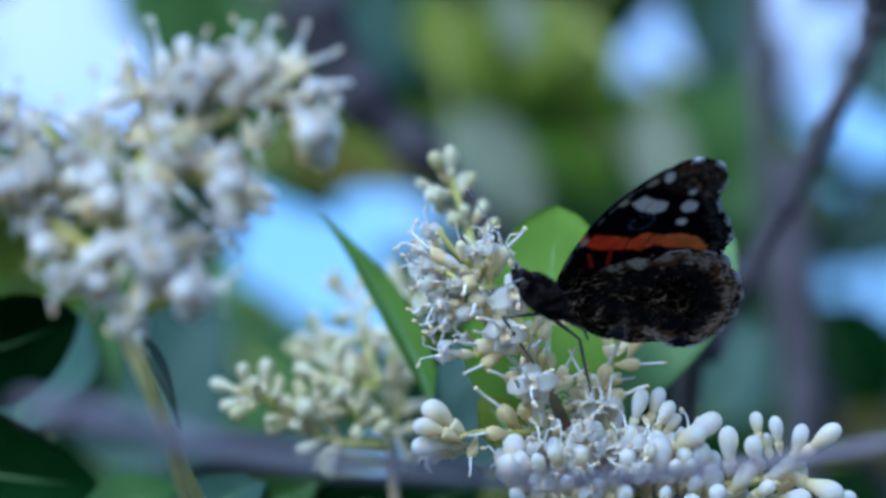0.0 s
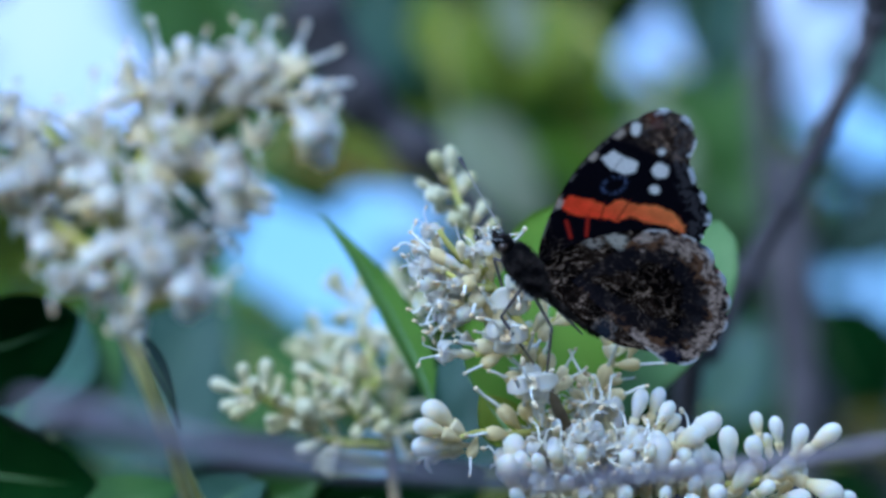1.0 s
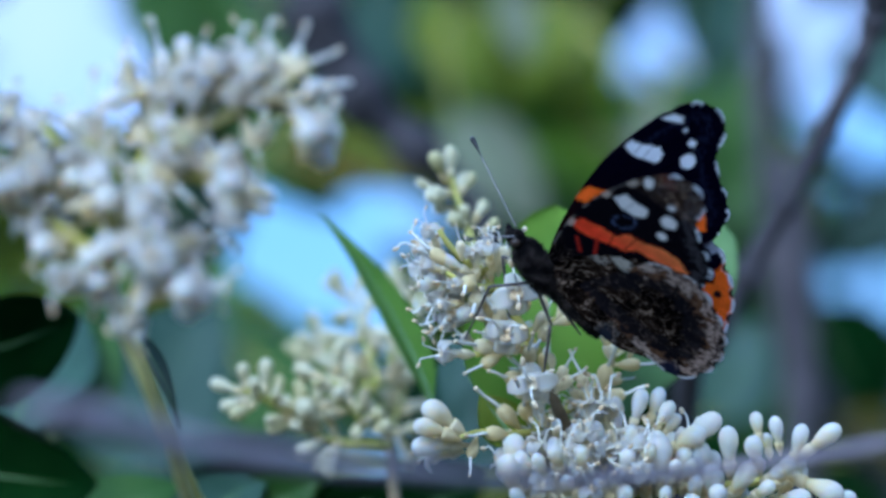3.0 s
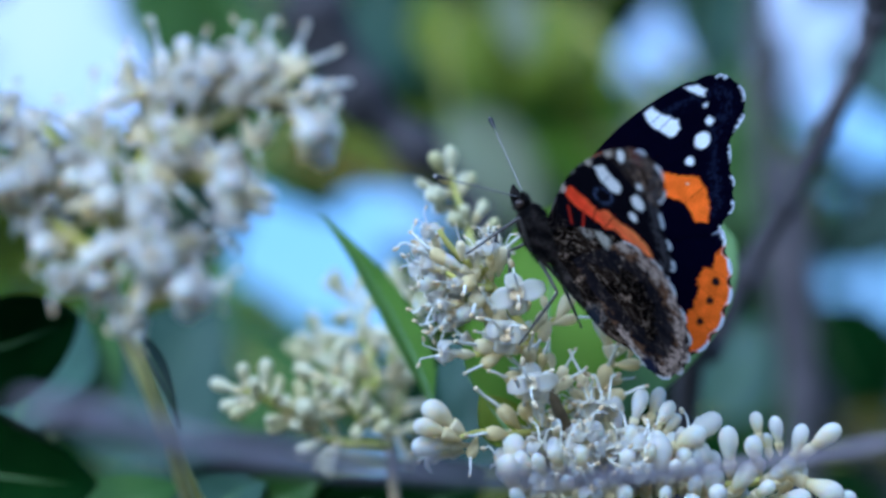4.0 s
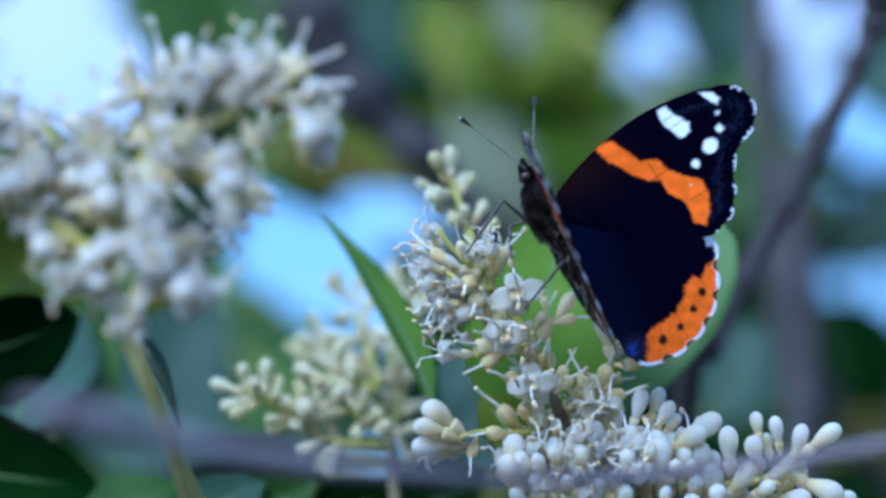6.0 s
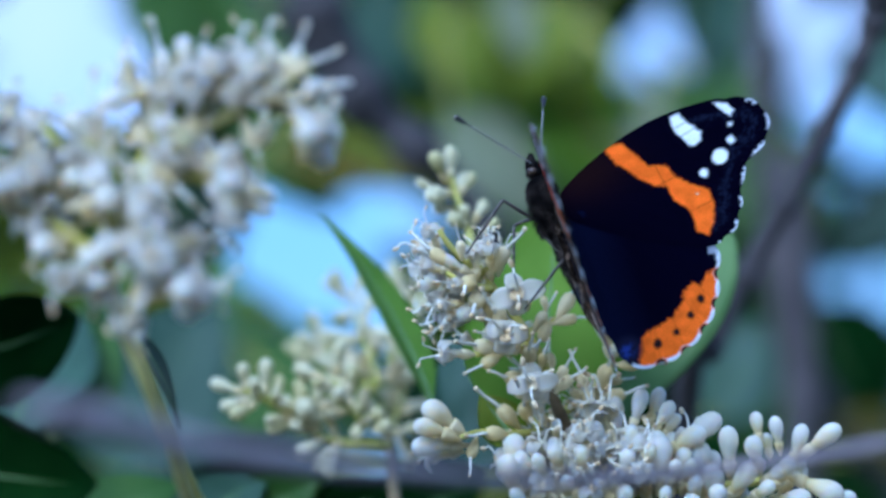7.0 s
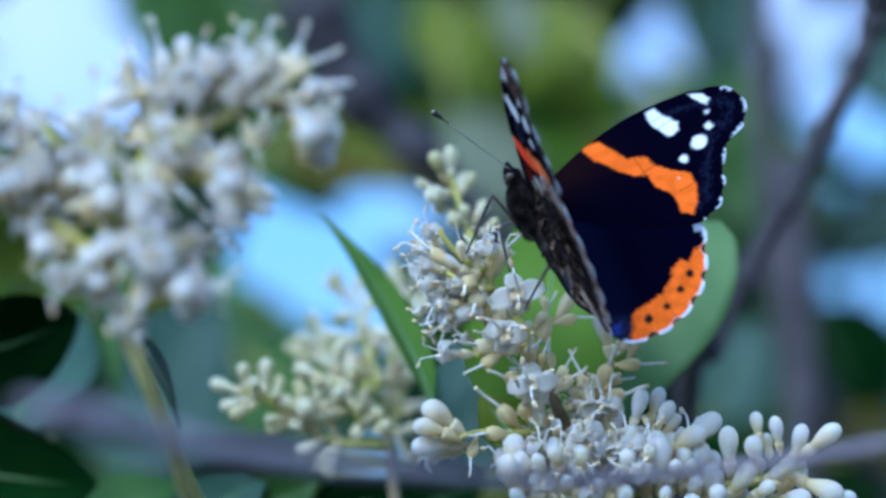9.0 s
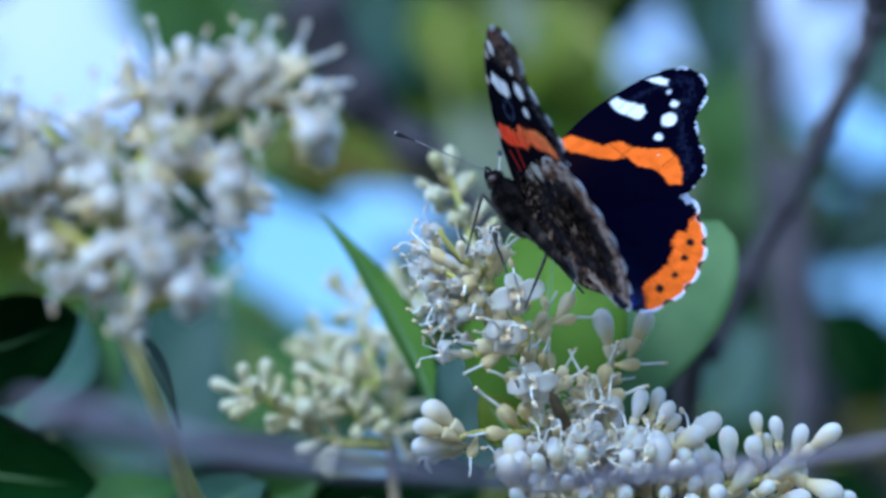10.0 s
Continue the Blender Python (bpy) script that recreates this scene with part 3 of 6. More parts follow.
    stem(pan, [(17.5, -34, -12), (28.2, -32.9, -9), (39.6, -32, -6), (48.6, -30.1, -4)], [0.8, 0.7, 0.5], STALK, "side_stem")
    for base, tip in (((42.8, -26.2, -3), (42, -21.4, -3)), ((45.5, -27.4, -3), (44.7, -22.6, -2)), ((38.8, -32, -4), (38.5, -24.1, -2)), ((47, -29.1, -3), (48.5, -24.5, -3)), ((48.4, -28, -3), (52.9, -24.1, -2)), ((42.7, -30, -2), (41.2, -25.2, 0)),
                      ((36.4, -30.7, -4), (34.8, -26.1, -3)), ((32.6, -32.6, -4), (32.4, -27.2, -2)), ((38.1, -34.2, -4), (36.1, -30.1, 0)), ((38.2, -33.9, -3), (41.1, -29.7, 0)), ((37.3, -32.3, -6), (36.2, -27.5, -6)), ((44.3, -28.3, -5), (44, -24.9, -8)),
                      ((46.9, -30.8, -2), (52.7, -32.7, 0)), ((43.2, -31.2, -3), (45.8, -29.6, 1)), ((45.9, -30.1, -4), (49.5, -28.6, -4)), ((41.6, -33.4, -2), (44.5, -31.5, 2)), ((44, -33.9, -3), (48.7, -33.3, 0)), ((32.9, -34.3, -3), (34.2, -31, 0)), ((30.2, -34.3, -3), (29.7, -29.9, 0)),
                      ((40, -32.9, -6), (43.3, -28.8, -9)), ((35, -33.7, -6), (34.2, -29.2, -8))):
        single(pan, "bud", base, tip, rng)
    spray(pan, [(31.9, -35.1, -5), (41.7, -34.6, -3), (49.1, -34.1, -1)], 16, "b", rng, 3.0, 0.0, 1.0, 1.0, False)
    return pan


def build_left_panicle():
    rng = random.Random(23)
    pan = thing("flower_panicle", "dense white privet flower panicle, fully open, near the lens", "flower", Matrix.Translation(at(*(-39.1, -10.6, 67))), "flower panicles on the shrub")
    stem(pan, [(-30.8, -31.9, 48), (-34.6, -17.4, 64), (-37.4, -10, 67), (-39.7, -1.9, 67), (-36.8, 7.4, 66), (-29.8, 13.5, 66), (-23.7, 16.8, 66)], [0.9, 0.9, 1.0, 1.1, 1.0, 0.7], STALK_PALE)
    stem(pan, [(-36.8, 7.4, 66), (-30.3, 8.7, 68), (-22.9, 6.1, 70)], [1.0, 0.8, 0.6], STALK, "side_stem")
    stem(pan, [(-39.7, -1.9, 67), (-45.7, 2.7, 68), (-50.8, 5.4, 70)], [1.1, 0.9, 0.6], STALK, "side_stem")
    stem(pan, [(-39.1, 0.7, 67), (-44, 9.5, 64), (-48.9, 16.3, 62)], [1.1, 0.9, 0.6], STALK, "side_stem")
    stem(pan, [(-36.5, 7.8, 66), (-33.1, 16.2, 66), (-31.8, 22.2, 66)], [1.0, 0.8, 0.6], STALK, "side_stem")
    stem(pan, [(-38.1, -8, 67), (-34.2, -6.3, 70), (-31.4, -5.6, 72)], [1.0, 0.8, 0.6], STALK, "side_stem")
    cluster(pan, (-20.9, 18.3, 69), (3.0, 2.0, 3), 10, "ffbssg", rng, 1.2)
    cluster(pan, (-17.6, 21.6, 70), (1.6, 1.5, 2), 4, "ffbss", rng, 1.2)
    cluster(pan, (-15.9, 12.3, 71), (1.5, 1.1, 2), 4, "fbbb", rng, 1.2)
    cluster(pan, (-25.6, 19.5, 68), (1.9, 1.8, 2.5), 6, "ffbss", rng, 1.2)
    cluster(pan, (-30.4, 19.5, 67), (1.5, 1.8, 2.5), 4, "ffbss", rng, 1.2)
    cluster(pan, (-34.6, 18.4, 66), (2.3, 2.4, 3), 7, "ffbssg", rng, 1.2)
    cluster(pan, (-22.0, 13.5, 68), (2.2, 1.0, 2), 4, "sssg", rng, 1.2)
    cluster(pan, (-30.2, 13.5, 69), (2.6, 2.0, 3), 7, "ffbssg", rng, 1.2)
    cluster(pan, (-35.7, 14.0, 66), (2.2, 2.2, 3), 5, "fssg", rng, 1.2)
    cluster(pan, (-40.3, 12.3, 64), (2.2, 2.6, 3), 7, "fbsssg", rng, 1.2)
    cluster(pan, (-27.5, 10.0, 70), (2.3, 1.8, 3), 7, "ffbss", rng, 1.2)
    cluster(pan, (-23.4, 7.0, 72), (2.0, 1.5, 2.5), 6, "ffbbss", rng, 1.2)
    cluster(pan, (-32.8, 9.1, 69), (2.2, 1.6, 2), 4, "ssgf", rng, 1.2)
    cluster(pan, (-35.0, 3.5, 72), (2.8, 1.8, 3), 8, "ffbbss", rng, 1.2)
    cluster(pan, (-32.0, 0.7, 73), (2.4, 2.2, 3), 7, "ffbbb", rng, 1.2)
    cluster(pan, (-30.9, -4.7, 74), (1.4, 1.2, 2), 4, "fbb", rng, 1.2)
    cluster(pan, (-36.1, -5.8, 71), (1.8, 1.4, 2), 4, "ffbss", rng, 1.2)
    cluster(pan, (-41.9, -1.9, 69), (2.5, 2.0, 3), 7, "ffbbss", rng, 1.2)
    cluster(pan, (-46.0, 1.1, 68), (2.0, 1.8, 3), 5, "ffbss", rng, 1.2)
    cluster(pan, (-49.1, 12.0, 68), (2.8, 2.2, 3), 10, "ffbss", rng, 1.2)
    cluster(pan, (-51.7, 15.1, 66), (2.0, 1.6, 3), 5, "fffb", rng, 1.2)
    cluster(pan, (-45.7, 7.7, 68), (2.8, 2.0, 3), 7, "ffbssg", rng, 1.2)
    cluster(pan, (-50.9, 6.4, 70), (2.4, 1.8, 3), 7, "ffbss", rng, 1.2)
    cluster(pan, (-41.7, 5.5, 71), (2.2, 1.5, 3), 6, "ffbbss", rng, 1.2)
    for base, tip in (((-30.4, 20.5, 67), (-30.9, 25.3, 68)), ((-29, 20.1, 67), (-28, 23.8, 68)), ((-22.9, 19.7, 69), (-23.5, 23.5, 69)), ((-20.9, 19.7, 69), (-20.4, 23.9, 69)), ((-18.6, 19.4, 69), (-17.2, 23.2, 70)), ((-32.8, 19.8, 66), (-33.5, 23.4, 67)), ((-37.1, 18.8, 66), (-37.7, 23.2, 66)),
                      ((-25.6, 19.4, 68), (-25.8, 23, 68)), ((-17.2, 15, 70), (-14.2, 13.3, 71)), ((-16.6, 16, 70), (-13.2, 15.7, 71)), ((-17.6, 16.7, 70), (-15.2, 19.3, 71)), ((-22.2, 4.7, 71), (-19.5, 4.6, 72)), ((-32, -5.6, 73), (-28.8, -5.9, 74)), ((-32, -3.9, 73), (-29, -3.1, 74)), ((-24.2, 7.4, 71), (-20.3, 6.2, 72))):
        single(pan, "bud", base, tip, rng)
    for base, tip in (((-24, 23.1, 68), (-23.7, 26.7, 69)), ((-20.6, 23.1, 68), (-20.9, 27.1, 69)), ((-17.3, 23.7, 69), (-15.6, 26.7, 70)), ((-33.8, 23.5, 66), (-34.3, 27.2, 67)), ((-15.2, 19.4, 70), (-11.4, 19.4, 72)), ((-14.2, 15.7, 70), (-12.2, 16.3, 72))):
        single(pan, "stamen", base, tip, rng)
    return pan


def build_back_panicle():
    rng = random.Random(31)
    pan = thing("flower_panicle", "young privet panicle of closed greenish-cream buds", "flower", Matrix.Translation(at(*(-7.9, -30, -58))), "flower panicles on the shrub")
    stem(pan, [(-7, -38.4, -58), (-7.9, -31.0, -62), (-8.9, -27.0, -68)], [0.9, 0.7, 0.45], WOOD_STALK)
    stem(pan, [(-7.9, -29.2, -58), (-15.4, -28.7, -57), (-19.1, -27, -55), (-22.5, -24.3, -54), (-27.3, -21.5, -52), (-29.3, -20.6, -52)], [0.8, 0.7, 0.55, 0.4], STALK, "side_stem")
    for base, tip in (((-28.8, -20.6, -52), (-29.8, -16.3, -51)), ((-26.1, -21.3, -53), (-26.1, -15.9, -53)), ((-29.3, -21, -52), (-33.6, -19.6, -52)), ((-27.3, -21.6, -52), (-27.9, -19, -48)), ((-24.4, -22.5, -53), (-23.8, -17.8, -54)), ((-28.5, -21.9, -52), (-33.2, -23.5, -52)), ((-27.3, -22.5, -52), (-31.6, -25.2, -51)),
                      ((-23.6, -23.3, -53), (-24.7, -20.6, -50)), ((-22.4, -24.4, -54), (-25.4, -25.2, -52)), ((-21.1, -25.3, -54), (-26.7, -26.5, -53)), ((-21.5, -24.7, -54), (-20.7, -20.7, -54)), ((-19.9, -26.1, -55), (-18.7, -21.6, -56)), ((-18.7, -27, -55), (-21, -22.4, -50))):
        single(pan, "green", base, tip, rng)
    spray(pan, [(-13.7, -28.7, -57), (-17.8, -27, -56), (-21.2, -24.9, -55)], 16, "g", rng, 3.0, 0.0, 1.0, 1.0, False)
    spray(pan, [(-9.8, -20.4, -70), (-12.7, -12.3, -92), (-15.1, -7.5, -100)], 16, "g", rng, 2.6, 0.0, 1.05, 1.0, True, 0.4)
    spray(pan, [(-10.6, -21.2, -70), (-15.3, -17.6, -92), (-19.6, -14.1, -100)], 19, "g", rng, 3.0, 0.1, 1.05, 1.0, True, 0.4)
    spray(pan, [(-8.1, -28.0, -70), (-6.1, -22.0, -92), (-5.8, -16.0, -100)], 15, "g", rng, 3.0, 0.0, 1.05, 1.0, True, 0.4)
    spray(pan, [(-8.0, -17.0, -70), (-4.7, -11.4, -92), (-4.3, -6.2, -100)], 16, "g", rng, 3.0, 0.0, 1.05, 1.0, True, 0.4)
    spray(pan, [(-11.2, -26.7, -58), (-14.5, -22.4, -55), (-16.2, -19.1, -55)], 13, "g", rng, 3.0, 0.0, 1.05, 1.0, True, 0.4)
    return pan


# ---------------------------------------------------------------- leaves and branches
def leaf_shape(length, width, fold=0.25, droop=0.1, wave=0.03, seed=0, blunt=0.8, nx=22, ny=10, taper=0.25):
    """An entire leaf along x, its upper face to z, 0.3 mm thick, in mm; a negative taper puts the broadest part towards the tip."""
    rng = random.Random(seed)
    ph = rng.uniform(0, 6)
    vs, fs = [], []
    for side in (0, 1):
        for i in range(nx + 1):
            t = i / nx
            w = width / 2 * (abs(math.sin(math.pi * t ** (0.85 if taper > 0 else 1.25))) ** blunt) * (1 - taper * t) + 0.12
            for j in range(ny + 1):
                s = j / ny * 2 - 1
                z = fold * abs(s) ** 1.2 * w + droop * length * (0.25 - (t - 0.5) ** 2) * 2 + wave * width * math.sin(7 * t + ph + s) * abs(s)
                z += 0.012 * width * math.sin(26 * (t + 0.25 * abs(s))) * abs(s) * (1 - abs(s)) * 2
                vs.append((t * length * MM, s * w * MM, (z - side * 0.3) * MM))
    m = (nx + 1) * (ny + 1)
    for i in range(nx):
        for j in range(ny):
            k = i * (ny + 1) + j
            fs.append((k, k + ny + 1, k + ny + 2, k + 1))
            fs.append((m + k, m + k + 1, m + k + ny + 2, m + k + ny + 1))
        for j in (0, ny):
            k = i * (ny + 1) + j
            fs.append((k, m + k, m + k + ny + 1, k + ny + 1))
    return vs, fs


def leaf(parent, base, tip, width, face, material, fold=0.25, droop=0.1, seed=0, label="", blunt=0.8, taper=0.25):
    """A leaf from base to tip (bough millimetres), its upper side towards face, with a midrib and a stalk."""
    a, b = at(*base), at(*tip)
    x = (b - a).normalized()
    f = (BOUGH.to_3x3() @ Vector(face))
    z = (f - x * f.dot(x)).normalized()
    m = Matrix.Translation(a) @ Matrix((x, z.cross(x), z)).transposed().to_4x4()
    length = (b - a).length / MM
    ob = part("leaf", mesh_of("leaf", *leaf_shape(length, width, fold, droop, 0.03, seed, blunt, 22, 10, taper), material), parent, parent.matrix_world.inverted() @ m, label)
    rib = [(t * length * MM, 0, (droop * length * (0.25 - (t - 0.5) ** 2) * 2 - 0.15) * MM) for t in np.linspace(-0.08, 0.97, 14)]
    part("midrib", mesh_of("midrib", *tube(rib, [0.45 * MM, 0.3 * MM, 0.12 * MM], 6), LEAF_RIB), ob)
    # the stalk runs in an arc from the blade to the nearest place on the twig
    root = min((Vector(p) for p in PATHS[parent.name]), key=lambda p: (p - a).length)
    inv = m.inverted()
    bend = (a + root) / 2 - x * (a - root).length * 0.25
    stalk = spline([inv @ a, inv @ bend, inv @ root], 6)
    part("petiole", mesh_of("petiole", *tube(stalk, [0.6 * MM, 0.7 * MM], 6), STALK), ob)
    return ob


PATHS = {}


def branch(name, label, pts, radii, material, group="", lumps=0.06):
    path = spline([at(*p) for p in pts], 8)
    rng = random.Random(int(abs(pts[0][0]) * 13) + len(pts))
    m = Matrix.Translation(path[0])
    b = thing(name, label, "branch", m, group)
    PATHS[b.name] = path
    part("twig", mesh_of("twig", *tube([Vector(p) - Vector(path[0]) for p in path], [r * MM for r in radii], 12, lumps, rng), material), b)
    for k in range(5, len(path) - 3, 9):
        r = radii[min(int(k / len(path) * len(radii)), len(radii) - 1)]
        way = Vector(path[k + 1]) - Vector(path[k - 1])
        node = lathe([(r * 0.9, -r * 1.2), (r * 1.2, -r * 0.4), (r * 1.28, 0.1 * r), (r * 1.1, r * 0.7), (r * 0.9, r * 1.3)], 10, rng.uniform(-0.2, 0.2) * r)
        part("node", mesh_of("node", *node, material), b, aim(Vector(path[k]) - Vector(path[0]), way))
    return b


def build_branches():
    g = "branches of the shrub"
    # the bare twig that crosses close to the lens
    branch("bare_twig", "thin grey bare twig crossing close before the flowers", [(-39.6, -14.3, 172), (-35.8, -15.5, 170), (-31.3, -16.7, 166), (-24.7, -18.8, 160), (-18.4, -20.2, 154), (-10.3, -21.5, 147), (-3.6, -22.3, 141), (4.7, -23.7, 130), (13.7, -24.9, 114), (23.2, -25.2, 98), (32.8, -24.5, 92), (41.5, -23.0, 98), (47.9, -21.4, 106), (52.7, -20.0, 112)], [0.7, 1.6, 1.5, 1.3, 1.15, 0.95, 0.8, 0.75, 0.75, 0.75, 0.75, 0.75, 0.8, 0.85], BARK, g, 0.12)
    # leaves beside the main panicle
    b = branch("leafy_shoot", "green shoot with glossy oval privet leaves behind the flowers", [(19.5, -41.1, -24), (17.1, -33.2, -24), (13.9, -25.2, -24), (12.3, -20.5, -24)], [1.4, 1.2, 1.0], STALK, g)
    leaf(b, (-1.1, -23.5, -44), (-18.5, 5.0, -66), 7.4, (0.6, 0.55, 0.6), LEAF_MID, 0.3, 0.12, 1)
    leaf(b, (13.9, -25.2, -24), (16.2, 6.2, -34), 26, (-0.2, 0.3, 1), LEAF_FRESH, 0.15, 0.05, 2, "", 0.55)
    leaf(b, (22.3, -26.3, -40), (40.4, 4.0, -48), 15.5, (-0.25, 0.5, 1), LEAF_MINT, 0.08, 0.04, 3, "", 0.5, -0.1)
    leaf(b, (16.5, -28.7, -30), (0.5, -12.9, -40), 24, (-0.4, 0.5, 1), LEAF_TEAL, 0.2, 0.1, 4)
    leaf(b, (10.5, -27.1, -12), (5.1, -20.1, -14), 7, (-0.2, 0.5, 1), LEAF_LIME, 0.2, 0.1, 5)
    # the shoot under the left panicle
    b = branch("leafy_shoot", "shoot with glossy and shade-darkened leaves under the flower heads", [(-30.6, -50.3, -60), (-46.4, -45.1, -70), (-62.7, -45, -80), (-83, -36.9, -90)], [1.4, 1.2, 1.0], STALK, g)
    leaf(b, (-43.4, -11.3, -20), (-37.9, -26.3, -40), 4.5, (0.9, 0.2, 0.4), LEAF_TEAL, 0.2, 0.1, 6)
    leaf(b, (-68.1, -30.7, -90), (-58.4, -10.3, -110), 24, (-0.35, 0.70, 0.62), LEAF_GLOSS, 0.1, 0.06, 7)
    leaf(b, (-61.1, -28.5, -100), (-52.9, -12.6, -110), 14, (0.3, 0.6, 0.7), LEAF, 0.2, 0.1, 8)
    leaf(b, (-73.4, -16.7, -60), (-54.9, -10.1, -70), 22, (0.2, -0.6, 1), LEAF_SHADED, 0.2, 0.1, 9)
    leaf(b, (-77.1, -32.3, -70), (-51.5, -35.2, -60), 26, (0.0, -0.3, 1), LEAF_SHADED, 0.2, 0.1, 10)
    leaf(b, (-62.7, -45, -80), (-39.1, -36.4, -90), 13, (0.0, 0.7, 0.8), LEAF, 0.2, 0.1, 11)
    leaf(b, (-40.6, -43.6, -60), (-26.8, -34, -70), 12, (0.3, 0.6, 0.7), LEAF_GLOSS, 0.2, 0.1, 12)
    leaf(b, (-32.8, -43.4, -70), (-19.1, -34.5, -70), 14, (0.3, 0.3, 1), LEAF, 0.2, 0.1, 13)
    leaf(b, (-19.4, -44.1, -80), (-7.3, -35.4, -80), 14, (0.3, 0.0, 1), LEAF_SHADED, 0.2, 0.1, 14)
    leaf(b, (-12.5, -45, -80), (6.6, -34.6, -80), 16, (0.0, 0.3, 1), LEAF_SHADED, 0.2, 0.1, 15)
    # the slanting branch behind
    branch("bare_branch", "bare branch slanting up behind the butterfly, darkened for shade", [(60, -240, -360), (40, -120, -220), (39.9, -23.1, -125), (43.9, -15.7, -125), (49.5, -4.5, -125), (55.2, 5.6, -125), (61.3, 16.6, -125), (66.5, 27.0, -125), (69.7, 34.4, -125), (71.1, 39.5, -125), (71.5, 44.6, -125)], [3.4, 2.9, 2.2, 2.1, 1.9, 1.8, 1.7, 1.7, 2.1, 2.8], SHADED_BARK, g)
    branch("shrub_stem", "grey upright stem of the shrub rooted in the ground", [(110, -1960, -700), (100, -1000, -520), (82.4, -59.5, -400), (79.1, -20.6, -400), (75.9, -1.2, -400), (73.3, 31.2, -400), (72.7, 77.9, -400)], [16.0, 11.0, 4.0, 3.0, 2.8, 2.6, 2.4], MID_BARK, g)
    branch("bare_branch", "branch deep in the shrub, darkened for shade", [(-29.2, 57.7, -260), (-21.5, 40, -260), (-14.8, 27.8, -260), (-3.8, 18.4, -260), (8.4, 4.5, -260), (20, -20, -258), (32, -70, -285), (60, -240, -360)], [5.0, 5.0, 4.0, 2.5, 2.5, 2.8, 3.2], SHADED_BARK, g)


def build_supports():
    """Boughs that carry the flowering twigs."""
    g = "branches of the shrub"
    branch("flowering_bough", "grey bough of the shrub under an open flower panicle", [(100, -430, -640), (70, -280, -380), (30, -110, -130), (17.5, -35.6, -12)], [3.6, 2.6, 1.6, 0.95], MID_BARK, g)
    branch("flowering_bough", "grey bough of the shrub under the near flower panicle", [(90, -520, -640), (20, -330, -360), (-30, -130, -80), (-30.8, -31.9, 48)], [3.4, 2.4, 1.5, 0.9], MID_BARK, g)
    branch("flowering_bough", "grey bough of the shrub under the budding panicle", [(80, -380, -660), (30, -230, -380), (-2, -90, -160), (-7, -38.4, -58)], [3.0, 2.2, 1.4, 0.9], MID_BARK, g)
    branch("flowering_bough", "grey bough that carries the bare twig", [(150, -300, -640), (160, -170, -330), (120, -70, -30), (86, -36, 70), (52.7, -20.0, 112)], [3.0, 2.4, 1.6, 1.1, 0.9], MID_BARK, g)
    branch("flowering_bough", "grey bough that carries leafy shoots", [(100, -470, -640), (0, -260, -330), (-20, -110, -120), (-30.6, -50.3, -60)], [3.2, 2.4, 1.7, 1.4], MID_BARK, g)
    branch("flowering_bough", "grey bough that carries a leafy shoot", [(100, -400, -640), (60, -240, -360), (30, -100, -110), (19.5, -41.1, -24)], [3.2, 2.4, 1.7, 1.4], MID_BARK, g)


